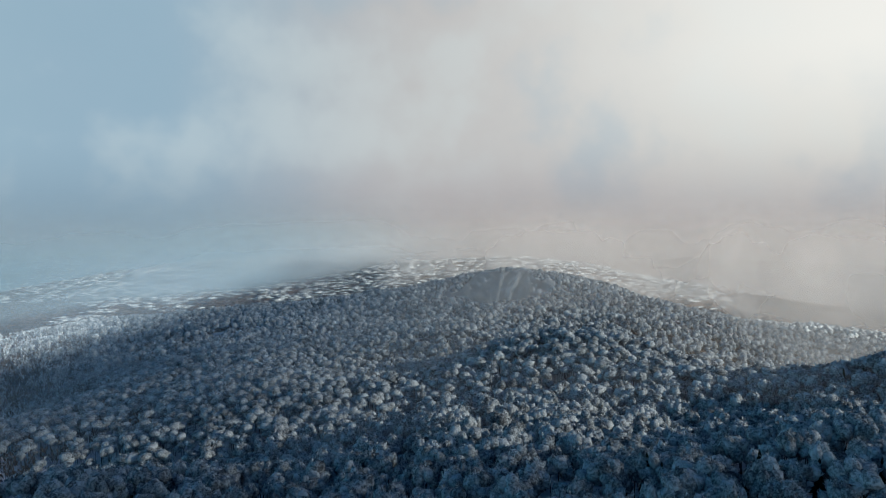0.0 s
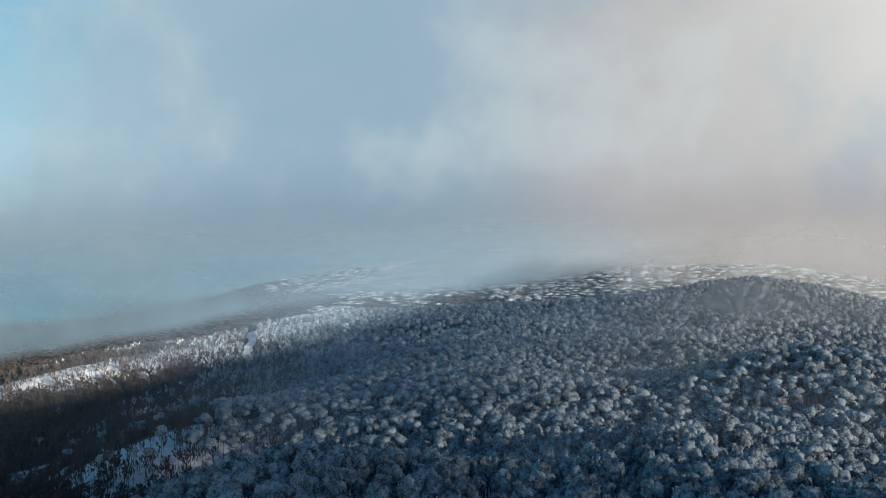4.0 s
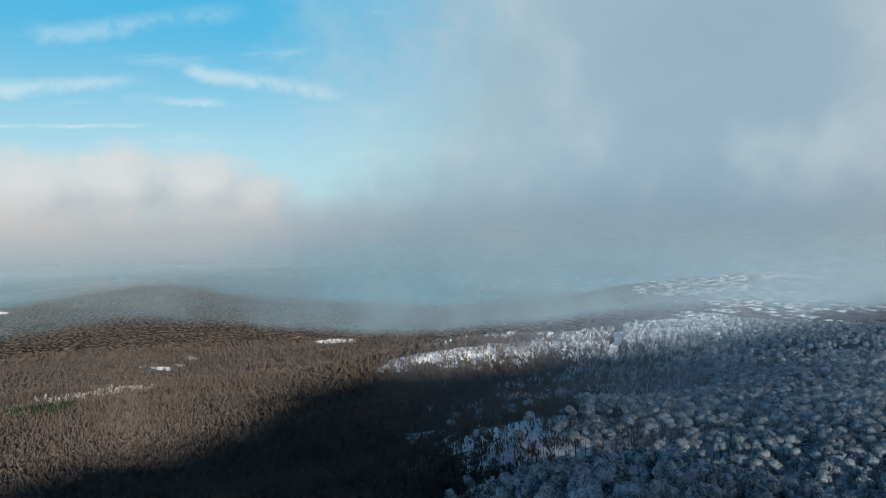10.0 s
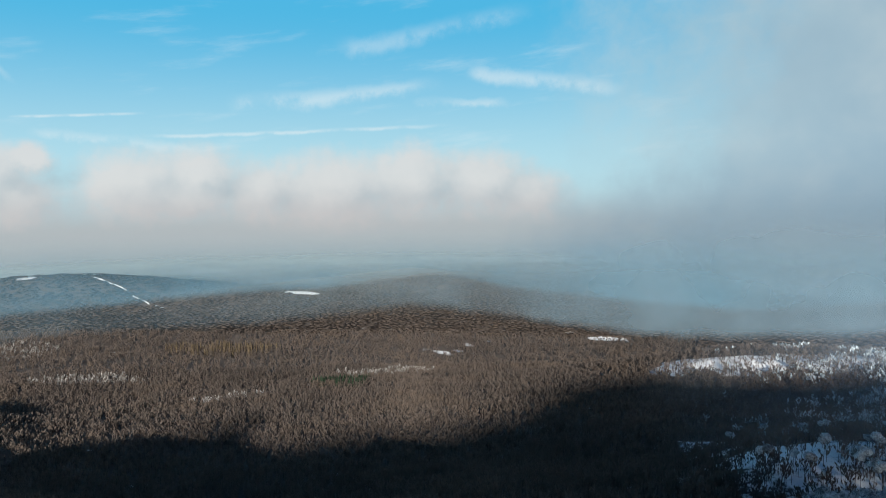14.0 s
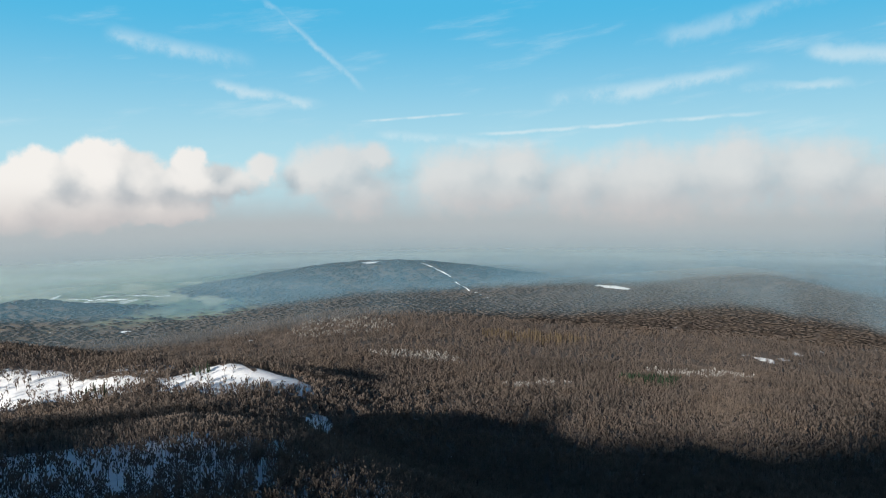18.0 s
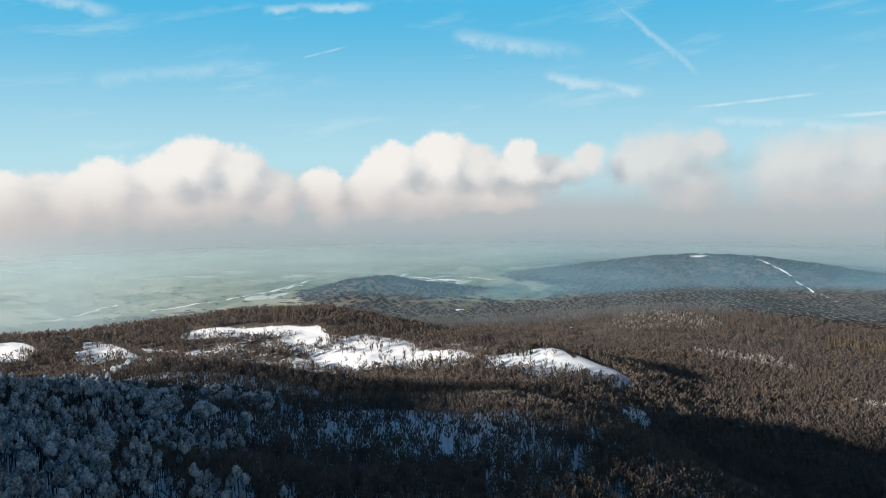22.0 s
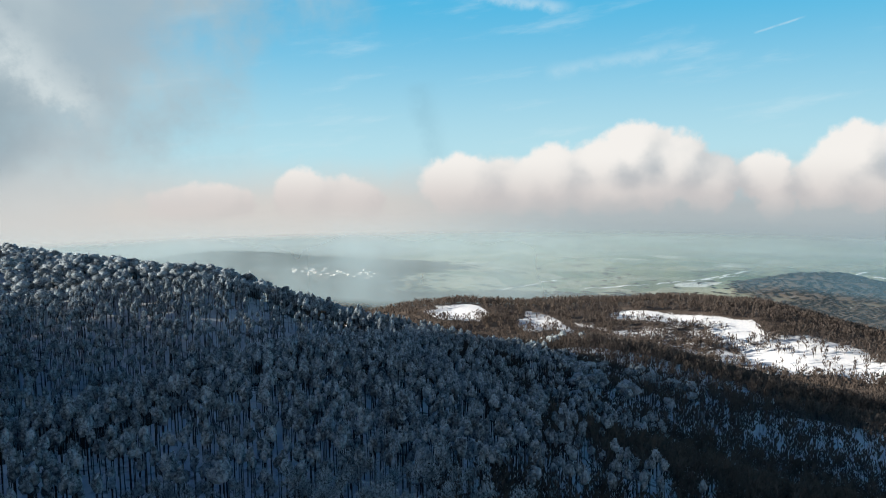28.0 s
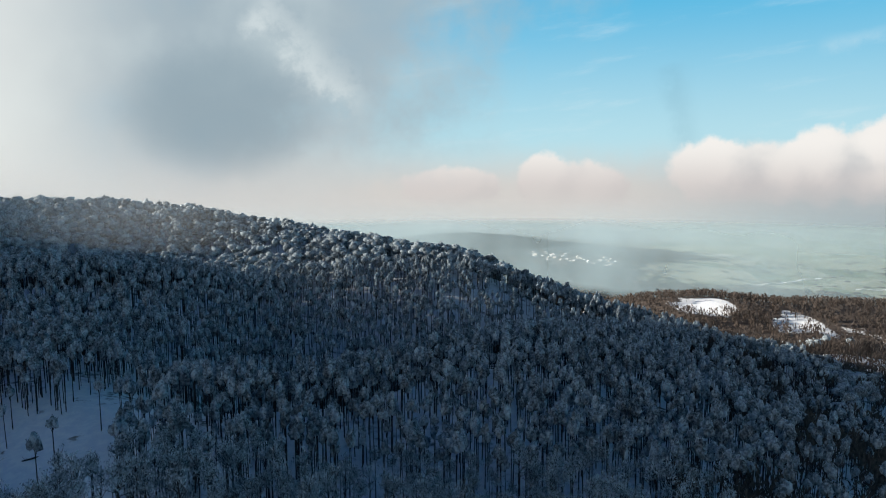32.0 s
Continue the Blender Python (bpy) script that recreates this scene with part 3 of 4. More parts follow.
rings = np.concatenate([[0.5], np.geomspace(15.0, 4900.0, 230)])
me = sheet("ground", rings, np.arange(0.0, 360.0, 0.8))
me.polygons.foreach_set("use_smooth", np.ones(len(me.polygons), bool))
me.materials.append(GROUND)
gx, gy, gz = np.array([v.co[:] for v in me.vertices]).T
cover = 0.26 * ramp(gz, 190, 215) + 0.36 * ramp(gz, 288, 312)
cover = np.maximum(cover, 0.95 * glade_cover(gx, gy))
me.attributes.new("snow_cover", "FLOAT", "POINT").data.foreach_set("value", cover.astype(np.float32))
g_az, g_d = np.degrees(np.arctan2(-gx, gy)) % 360, np.hypot(gx, gy)


def farmland(azimuth, dist, z):
    """Where the plain lies open, beyond the woods."""
    return ramp(dist, 2550, 2850) * np.maximum(ramp(azimuth, 103, 110) * ramp(azimuth, 156, 150), 0.0) * ramp(z, 63, 54)


me.attributes.new("farmland", "FLOAT", "POINT").data.foreach_set("value", farmland(g_az, g_d, gz).astype(np.float32))
ground = tagged(new("ground", me), "snowy mountain ground falling to a brown wooded plain", "ground", kind="structure")

# ---- trees ----
rng = np.random.RandomState(7)


def tube(p0, p1, r0, r1, sides):
    """A tapered tube as triangles: corners and faces."""
    p0, p1 = np.array(p0, float), np.array(p1, float)
    a = np.arange(sides) * 2 * np.pi / sides
    d = (p1 - p0) / np.linalg.norm(p1 - p0)
    u = np.cross(d, (0.3, 0.9, 0.1))
    u /= np.linalg.norm(u)
    v = np.cross(d, u)
    c = np.cos(a)[:, None] * u + np.sin(a)[:, None] * v
    co = np.vstack([p0 + c * r0, p1 + c * r1])
    i, j = np.arange(sides), (np.arange(sides) + 1) % sides
    return co, np.vstack([np.stack([i, j, j + sides], 1), np.stack([i, j + sides, i + sides], 1)])


def gather(pieces):
    """Joins (corners, faces) pairs."""
    cos, fs, n = [], [], 0
    for co, f in pieces:
        cos.append(co)
        fs.append(f + n)
        n += len(co)
    return np.vstack(cos), np.vstack(fs)


def tufts(centres, size, r, heart):
    """Slender forked sprays of twigs, two triangles each, growing up and out from the crown's heart."""
    n = len(centres)
    u = centres - heart
    u /= np.linalg.norm(u, axis=1)[:, None] + 1e-6
    u = u * 0.8 + r.normal(0, 0.55, (n, 3)) + np.array([0, 0, 0.45])
    u /= np.linalg.norm(u, axis=1)[:, None]
    v = np.cross(u, r.normal(size=(n, 3)))
    v /= np.linalg.norm(v, axis=1)[:, None]
    s = size * r.uniform(0.6, 1.4, (n, 1))
    w = np.cross(u, v)
    co = np.stack([centres - u * s * 0.8, centres + u * s + v * s * 0.42 + w * s * 0.15, centres + u * s * 0.55 - v * s * 0.02, centres + u * s * 0.9 - v * s * 0.46 - w * s * 0.1], 1).reshape(-1, 3)
    b = np.arange(n)[:, None] * 4
    return co, np.vstack([b + np.array([[0, 1, 2]]), b + np.array([[0, 2, 3]])])


def beech(*args, **more):
    """A bare beech: (wood corners, faces), (crown corners, faces)."""
    trunk, branches, crown = beech_parts(*args, **more)
    return gather([trunk, branches]) if branches else trunk, crown


def heart_of(mid, wide, half, r, sides=6):
    """The dense lumpy middle of a crown, where the twigs close up."""
    rows = []
    levels = ((-0.8, 0.45), (-0.25, 0.95), (0.35, 0.9), (0.78, 0.5)) if sides > 4 else ((-0.75, 0.55), (-0.1, 1.0), (0.6, 0.7))
    for lv, (f, w) in enumerate(levels):
        a = (np.arange(sides) + 0.5 * lv) * 2 * np.pi / sides + r.uniform(-0.3, 0.3, sides)
        q = wide * w * r.uniform(0.6, 1.3, sides)
        rows.append(np.stack([mid[0] + np.cos(a) * q, mid[1] + np.sin(a) * q, mid[2] + half * (f + r.uniform(-0.25, 0.25, sides))], 1))
    n = sides * (len(levels) - 1)
    co = np.vstack(rows + [np.array([[mid[0] + r.uniform(-0.2, 0.2) * wide, mid[1], mid[2] + half * 0.95]])])
    i, j = np.arange(sides), (np.arange(sides) + 1) % sides
    fs = [f for lv in range(0, n, sides) for f in (np.stack([i + lv, j + lv, j + lv + sides], 1), np.stack([i + lv, j + lv + sides, i + lv + sides], 1))]
    fs.append(np.stack([i + n, j + n, i * 0 + n + sides], 1))
    return co, np.vstack(fs)


def beech_parts(seed, n_tufts, tuft, limbs, sides, height=19.0, spread=4.2, base=0.52, core=0.0):
    """The trunk, the branches and the twigs of a bare beech."""
    r = np.random.RandomState(seed)
    lean = r.normal(0, 0.5, 2)
    knee = np.array([lean[0] * 0.4, lean[1] * 0.4, height * base])
    top = np.array([lean[0], lean[1], height * 0.93])
    wood = [tube((0, 0, -0.8), knee, 0.25, 0.17, sides), tube(knee, top, 0.17, 0.04, max(3, sides - 1))]
    tips = [top]
    for i in range(limbs):
        f = r.uniform(0.0, 0.75)
        p = knee * (1 - f) + top * f
        a = 2 * np.pi * (i / max(limbs, 1)) + r.uniform(-0.5, 0.5)
        reach = spread * r.uniform(0.55, 1.0) * (1 - 0.35 * f)
        q = p + np.array([np.cos(a) * reach, np.sin(a) * reach, r.uniform(0.5, 1.1) * reach + 0.6])
        q[2] = min(q[2], height)
        wood.append(tube(p, q, 0.1, 0.03, 3))
        tips.append(q)
        if limbs > 5:
            mid = (p + q) / 2
            q2 = mid + r.normal(0, 1.0, 3) * (1.3, 1.3, 0.6) + (0, 0, 1.5)
            wood.append(tube(mid, q2, 0.06, 0.02, 3))
            tips.append(q2)
    tips = np.array(tips)
    half = height * (1 - base) * 0.5
    mid_c = np.array([lean[0] * 0.7, lean[1] * 0.7, height - half])
    lumps = r.normal(size=(max(4, n_tufts // 9), 3))
    lumps /= np.linalg.norm(lumps, axis=1)[:, None]
    lumps[:, 2] = np.abs(lumps[:, 2]) * 0.9 - 0.25
    lumps = mid_c + lumps * np.array([spread * 0.8, spread * 0.8, half * 0.85]) * r.uniform(0.6, 1.0, (len(lumps), 1))
    seats = np.vstack([tips, lumps]) if limbs > 4 else lumps
    pick = r.randint(0, len(seats), n_tufts)
    c = seats[pick] + r.normal(0, 1.0, (n_tufts, 3)) * np.array([0.24, 0.24, 0.2]) * spread
    c[:, 2] = np.minimum(c[:, 2], height + r.uniform(-1.0, 0.8, n_tufts))
    crown = tufts(c, tuft, r, mid_c - np.array([0, 0, half]))
    if core:
        crown = gather([crown, heart_of(mid_c + np.array([0, 0, half * 0.3]), spread * core, half * 0.6, r, 6 if n_tufts > 20 else 4)])
    return gather(wood[:2]), gather(wood[2:]) if len(wood) > 2 else None, crown


def spruce(seed, tiers, per, height=20.0, spread=3.0):
    """A spruce: trunk and drooping boughs in tiers."""
    r = np.random.RandomState(seed)
    wood = [tube((0, 0, -0.8), (0, 0, height), 0.28, 0.03, 4)]
    pieces = []
    for i in range(tiers):
        f = i / tiers
        z = height * (0.1 + 0.88 * f)
        rad = spread * (1 - f) ** 0.85 + 0.25
        for j in range(per):
            a = 2 * np.pi * (j + r.uniform(-0.3, 0.3)) / per + i
            l = rad * r.uniform(0.75, 1.15)
            d, s = np.array([np.cos(a), np.sin(a), 0]), np.array([-np.sin(a), np.cos(a), 0])
            w = 0.42 * l + 0.2
            lift = np.array([0, 0, height * 0.9 / tiers])
            co = np.array([lift * 0.9, d * l * 0.65 + s * w - lift * 0.2, d * l - lift * 0.65, d * l * 0.65 - s * w - lift * 0.2]) + (0, 0, z)
            pieces.append((co, np.array([[0, 1, 2], [0, 2, 3]])))
    return gather(wood), gather(pieces)


def forest(name, spots, kinds, mats, label, seed, smin=0.75, smax=1.2, squash=(1.0, 1.0)):
    """Many trees too far to count, joined into one mesh. kinds: (trunk, crown) pairs."""
    if len(spots) == 0:
        return None
    r = np.random.RandomState(seed)
    which = r.randint(0, len(kinds), len(spots))
    cos, fs, ms, n = [], [], [], 0
    for ki, (wood, crown) in enumerate(kinds):
        s = spots[which == ki]
        if not len(s):
            continue
        co, f = gather([wood, crown])
        m = np.concatenate([np.zeros(len(wood[1]), int), np.ones(len(crown[1]), int)])
        a, sc = r.uniform(0, 2 * np.pi, len(s)), r.uniform(smin, smax, len(s))
        wd = sc * r.uniform(0.85, 1.15, len(s)) * squash[0]
        x = (co[None, :, 0] * np.cos(a)[:, None] - co[None, :, 1] * np.sin(a)[:, None]) * wd[:, None] + s[:, 0:1]
        y = (co[None, :, 0] * np.sin(a)[:, None] + co[None, :, 1] * np.cos(a)[:, None]) * wd[:, None] + s[:, 1:2]
        z = co[None, :, 2] * sc[:, None] * squash[1] + s[:, 2:3]
        cos.append(np.stack([x, y, z], -1).reshape(-1, 3))
        fs.append((f[None] + (np.arange(len(s)) * len(co))[:, None, None] + n).reshape(-1, 3))
        ms.append(np.tile(m, len(s)))
        n += len(s) * len(co)
    me = raw_mesh(name, np.vstack(cos), np.vstack(fs), np.concatenate(ms), smooth=True)
    for mat in mats:
        me.materials.append(mat)
    return tagged(new(name, me), label, "forest", kind="stuff")


def scatter(r0, r1, a0, a1, gap, seed):
    """Uneven spots on the land between two distances and azimuths."""
    r = np.random.RandomState(seed)
    area = np.pi * (r1 * r1 - r0 * r0) * (a1 - a0) / 360.0
    n = int(area / (gap * gap))
    d = np.sqrt(r.uniform(r0 * r0, r1 * r1, n))
    x, y = polar(r.uniform(a0, a1, n), d)
    return np.stack([x, y, land(x, y)], 1)


def frosted(s):
    """Rime lies on the higher woods."""
    a = np.degrees(np.arctan2(-s[:, 0], s[:, 1])) % 360
    a = a + 14 * (fleck(s[:, 0], s[:, 1], 120, 9) - 0.5)
    d = np.hypot(s[:, 0], s[:, 1])
    a = a + np.random.RandomState(len(s)).uniform(-9, 9, len(s))  # a ragged edge, tree by tree
    brown_side = (a > np.where(d > 390, 33, 46)) & (a < np.where(d > 620, 152, 141))  # the sheltered side carries no rime
    return ~brown_side & (s[:, 2] + 18 * (fleck(s[:, 0], s[:, 1], 260, 3) - 0.5) + 14 * (fleck(s[:, 0], s[:, 1], 40, 4) - 0.5) > np.where((a < 33) | (a > 300), 190, 298))


def keep_trees(s, seed):
    """Thins trees out in the glades."""
    r = np.random.RandomState(seed)
    share = np.ones(len(s))
    for a, d, across, deep, left in GLADES:
        q = in_glade(s[:, 0], s[:, 1], a, d, across, deep)
        share = np.where(q < 1, np.minimum(share, left), share)
    a, d = np.degrees(np.arctan2(-s[:, 0], s[:, 1])) % 360, np.hypot(s[:, 0], s[:, 1])
    share = share * (1.0 - 0.96 * farmland(a, d, s[:, 2]))
    share = np.where((np.abs(a - 158) < 3.6) & (np.abs(d - 3165) < 70), 0.12, share)  # the village has few trees
    line = np.interp(a, (156, 158, 163, 168, 173, 178, 184, 196, 198), (0, 505, 465, 435, 405, 375, 345, 300, 0))
    share = np.where(np.abs(d - line) < 17, 0.0, share)  # the bed of the gully is bare
    return s[(r.uniform(size=len(s)) < share) & ~near_strip(s[:, 0], s[:, 1], 4.0)]


ICO_F = np.array([(0, 11, 5), (0, 5, 1), (0, 1, 7), (0, 7, 10), (0, 10, 11), (1, 5, 9), (5, 11, 4), (11, 10, 2), (10, 7, 6), (7, 1, 8), (3, 9, 4), (3, 4, 2), (3, 2, 6), (3, 6, 8), (3, 8, 9), (4, 9, 5), (2, 4, 11), (6, 2, 10), (8, 6, 7), (9, 8, 1)])
GOLD = (1 + 5 ** 0.5) / 2
ICO_V = np.array([(-1, GOLD, 0), (1, GOLD, 0), (-1, -GOLD, 0), (1, -GOLD, 0), (0, -1, GOLD), (0, 1, GOLD), (0, -1, -GOLD), (0, 1, -GOLD), (GOLD, 0, -1), (GOLD, 0, 1), (-GOLD, 0, -1), (-GOLD, 0, 1)]) / math.sqrt(1 + GOLD * GOLD)


def clump(r, centre, wide, tall):
    """An uneven rounded clump of close twigs."""
    a = r.uniform(0, 2 * np.pi)
    turn = np.array([(math.cos(a), -math.sin(a), 0), (math.sin(a), math.cos(a), 0), (0, 0, 1)])
    return ICO_V @ turn.T * r.uniform(0.75, 1.25, (12, 1)) * np.array([wide, wide, tall]) + centre, ICO_F


def cap(seed, sides, z, wide, tall):
    """A low uneven crown in the far canopy."""
    r = np.random.RandomState(seed)
    a = np.arange(sides) * 2 * np.pi / sides
    rows = []
    for f, w in ((0.25, 1.05), (0.8, 0.62)):
        q = wide * w * r.uniform(0.75, 1.25, sides)
        t = a + f * 1.2
        rows.append(np.stack([np.cos(t) * q, np.sin(t) * q, z + tall * (f + r.uniform(-0.14, 0.14, sides))], 1))
    co = np.vstack(rows + [np.array([[r.uniform(-0.25, 0.25) * wide, r.uniform(-0.25, 0.25) * wide, z + tall]])])
    i, j = np.arange(sides), (np.arange(sides) + 1) % sides
    return co, np.vstack([np.stack([i, j, j + sides], 1), np.stack([i, j + sides, i + sides], 1), np.stack([i + sides, j + sides, i * 0 + 2 * sides], 1)])


def domed(seed, clumps, n_tufts, tuft, height, spread, base, sides=3):
    """A beech seen from afar: a shaft and a crown of rounded clumps with sprays standing out of them."""
    r = np.random.RandomState(seed)
    lean = r.normal(0, 0.4, 2)
    half = height * (1 - base) / 2
    mid = np.array([lean[0], lean[1], height * base + half])
    shaft = [tube((0, 0, -0.8), mid - (0, 0, half * 0.3), 0.24, 0.14, 3)]
    if sides > 3:
        for a in r.uniform(0, 6.28, 3):
            shaft.append(tube(mid - (0, 0, half * r.uniform(0.5, 1.1)), mid + (math.cos(a) * spread * 0.6, math.sin(a) * spread * 0.6, half * 0.3), 0.11, 0.05, 3))
    pieces, seats = [], []
    for i in range(clumps):
        if clumps == 1:
            c, w, t = mid, spread * 0.92, half
        else:
            a, f = 2.4 * i + r.uniform(-0.5, 0.5), math.sqrt((i + 0.3) / clumps)
            c = mid + np.array([math.cos(a) * spread * 0.66 * f, math.sin(a) * spread * 0.66 * f, half * (0.5 - 0.75 * f * f + r.uniform(-0.2, 0.2))])
            w, t = spread * (0.95 / math.sqrt(clumps) + 0.08) * r.uniform(0.85, 1.2), half * 0.52 * r.uniform(0.85, 1.2)
        pieces.append(clump(r, c, w, t))
        seats.append((*c, w, t))
    if n_tufts:
        seats = np.array(seats)[r.randint(0, clumps, n_tufts)]
        d = r.normal(size=(n_tufts, 3))
        d[:, 2] = np.abs(d[:, 2]) * 1.2 - 0.3
        d /= np.linalg.norm(d, axis=1)[:, None]
        c = seats[:, :3] + d * np.stack([seats[:, 3], seats[:, 3], seats[:, 4]], 1) * 0.95
        pieces.append(tufts(c, tuft, r, mid - (0, 0, half * 1.5)))
    return gather(shaft), gather(pieces)


def bare(seed, n, size, height, spread, base):
    """A leafless beech from afar: a slim trunk and a sparse fan of upright twigs."""
    r = np.random.RandomState(seed)
    lean = r.normal(0, 0.4, 2)
    top = np.array([lean[0], lean[1], height * 0.85])
    a, f = r.uniform(0, 2 * np.pi, n), np.sqrt(r.uniform(0, 1, n))
    z = height * (base + (0.97 - base) * r.uniform(0.1, 1.0, n)) - height * 0.12 * f * f
    c = np.stack([lean[0] + np.cos(a) * spread * f, lean[1] + np.sin(a) * spread * f, z], 1)
    u = np.stack([np.cos(a) * f * 0.55, np.sin(a) * f * 0.55, np.ones(n)], 1) + r.normal(0, 0.22, (n, 3))
    v = np.cross(u, r.normal(size=(n, 3)))
    v /= np.linalg.norm(v, axis=1)[:, None]
    l = size * r.uniform(0.7, 1.3, (n, 1))
    co = np.stack([c - u * l, c + u * l * 0.5 + v * l * 0.34, c + u * l * 1.1 - v * l * 0.05, c + u * l * 0.3 - v * l * 0.36], 1).reshape(-1, 3)
    b = np.arange(n)[:, None] * 4
    return tube((0, 0, -0.8), top, 0.24, 0.06, 3), (co, np.vstack([b + np.array([[0, 1, 2]]), b + np.array([[0, 2, 3]])]))


BARE_MID = [bare(120 + i, 54, 0.95, 19, 2.6, 0.42) for i in range(6)]
BARE_FAR = [bare(130 + i, 20, 1.5, 17, 3.0, 0.4) for i in range(6)]
BARE_FARTHER = [bare(140 + i, 11, 2.2, 15, 3.6, 0.3) for i in range(6)]
NEAR = [beech(i, 230, 0.46, 8, 4, height=21, spread=2.1, base=0.58) for i in range(6)]
WIDE = [beech(10 + i, 330, 0.56, 8, 4, height=18.5, spread=4.2, base=0.45, core=0.5) for i in range(6)]
MID = [domed(20 + i, 4, 34, 0.62, 20, 1.85, 0.66, 4) for i in range(6)]
MID_WIDE = [domed(30 + i, 6, 36, 1.0, 18, 4.9, 0.42) for i in range(6)]
FAR = [domed(40 + i, 1, 8, 1.1, 17, 3.2, 0.5) for i in range(6)]
FAR_WIDE = [domed(45 + i, 2, 8, 1.5, 17, 4.6, 0.45) for i in range(6)]
FARTHER = BARE_FARTHER[:5]
FARTHER_WIDE = [domed(75 + i, 1, 4, 1.8, 15, 4.7, 0.4) for i in range(5)]
DOT = [(tube((0, 0, -0.8), (0, 0, 6), 0.3, 0.2, 3), cap(60 + i, 6, 4.0, 13.0, 2.4)) for i in range(5)]

LEAFLESS = {id(NEAR): BARE_MID, id(WIDE): BARE_MID, id(MID): BARE_MID, id(MID_WIDE): BARE_MID, id(FAR): BARE_FAR, id(FAR_WIDE): BARE_FAR, id(FARTHER): BARE_FARTHER, id(FARTHER_WIDE): BARE_FARTHER}
NEAREST = []
BELTS = (
    (165, 220, -38, 75, 6.6, WIDE), (165, 220, 75, 206, 5.6, NEAR),
    (220, 450, -38, 75, 6.6, MID_WIDE), (220, 450, 75, 140, 5.4, MID), (220, 600, 140, 206, 4.9, MID),
    (450, 850, -38, 50, 6.6, FAR_WIDE), (450, 850, 50, 130, 6.4, FAR), (450, 950, 130, 140, 6.6, FAR_WIDE), (600, 950, 140, 206, 6.6, FAR_WIDE),
    (850, 1700, -38, 26, 8.4, FARTHER_WIDE), (850, 1700, 26, 130, 7.8, FARTHER), (950, 1700, 130, 165, 9.2, FARTHER), (950, 1300, 165, 208, 8.4, FARTHER_WIDE), (1700, 2600, -38, 48, 15.0, DOT), (1700, 2300, 48, 175, 12.5, FARTHER), (2300, 3700, 48, 175, 18.0, DOT))
for k_, (r0, r1, a0, a1, gap, kinds) in enumerate(BELTS):
    s = keep_trees(scatter(r0, r1, a0, a1, gap, 100 + k_), k_)
    if k_ < 2:  # the first rows of trees are things of their own
        s = s[np.argsort(np.hypot(s[:, 0], s[:, 1]))]
        NEAREST.append(s[:140])
        s = s[140:]
    f = frosted(s)
    forest("frosted_forest", s[f], kinds, (BARK, FROST), "bare beech forest white with hoar frost", k_)
    kinds = LEAFLESS.get(id(kinds), kinds)
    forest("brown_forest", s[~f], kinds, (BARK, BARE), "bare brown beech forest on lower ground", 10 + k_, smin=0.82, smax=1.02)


def patch_of(name, azimuth, dist, across, deep, count, kinds, mats, label, seed, **more):
    """A stand of another kind of tree within the woods."""
    r = np.random.RandomState(seed)
    q = r.uniform(-1, 1, (count * 2, 2))
    q = q[(q ** 2).sum(1) < 1][:count]
    cx, cy = polar(azimuth, dist)
    t = radians(azimuth)
    x = cx - q[:, 0] * across * math.cos(t) - q[:, 1] * deep * math.sin(t)
    y = cy - q[:, 0] * across * math.sin(t) + q[:, 1] * deep * math.cos(t)
    return forest(name, np.stack([x, y, land(x, y)], 1), kinds, mats, label, seed, **more)


SPRUCE = [spruce(80 + i, 9, 6) for i in range(3)]
SPRUCE_FAR = [spruce(90 + i, 4, 4) for i in range(3)]
patch_of("spruce_stand", 75.8, 1430, 60, 45, 120, SPRUCE_FAR, (BARK, NEEDLE), "dark green spruce stand in the brown woods", 31)
patch_of("larch_stand", 84.4, 2030, 150, 80, 260, SPRUCE_FAR, (BARK, LARCH), "ochre larch stand in the brown woods", 32)
patch_of("pale_stand", 99.6, 2060, 150, 120, 420, BARE_FARTHER, (BARK, PALE), "pale rimed trees on a low hill", 34, smin=0.5, smax=0.8)
patch_of("pale_stand", 93.6, 1600, 110, 35, 130, BARE_FARTHER, (BARK, PALE), "pale rimed trees in the brown woods", 35)
patch_of("pale_stand", 72, 1560, 120, 30, 110, BARE_FARTHER, (BARK, PALE), "pale rimed trees in the brown woods", 36)
patch_of("pale_stand", 84, 1350, 70, 25, 70, BARE_FARTHER, (BARK, PALE), "pale rimed trees in the brown woods", 37)
patch_of("rimed_spruce_stand", 2.5, 740, 90, 70, 150, SPRUCE_FAR, (BARK, RIME), "rimed spruce stand on the frosted slope", 38)
patch_of("rimed_spruce_stand", 7.5, 590, 40, 40, 50, SPRUCE_FAR, (BARK, RIME), "rimed spruce stand on the frosted slope", 39)
patch_of("spruce_stand", 117, 1080, 30, 30, 16, SPRUCE_FAR, (BARK, NEEDLE), "dark spruces on the snowy ridge", 40, smin=0.5, smax=0.9)
patch_of("spruce_stand", 110.3, 1085, 18, 12, 9, SPRUCE_FAR, (BARK, NEEDLE), "dark spruces on the snowy ridge", 41, smin=0.5, smax=0.9)
patch_of("thicket", 130, 1255, 45, 18, 90, BARE_FARTHER, (BARK, BARE), "brown thicket on the open snow", 42, smin=0.35, smax=0.55)


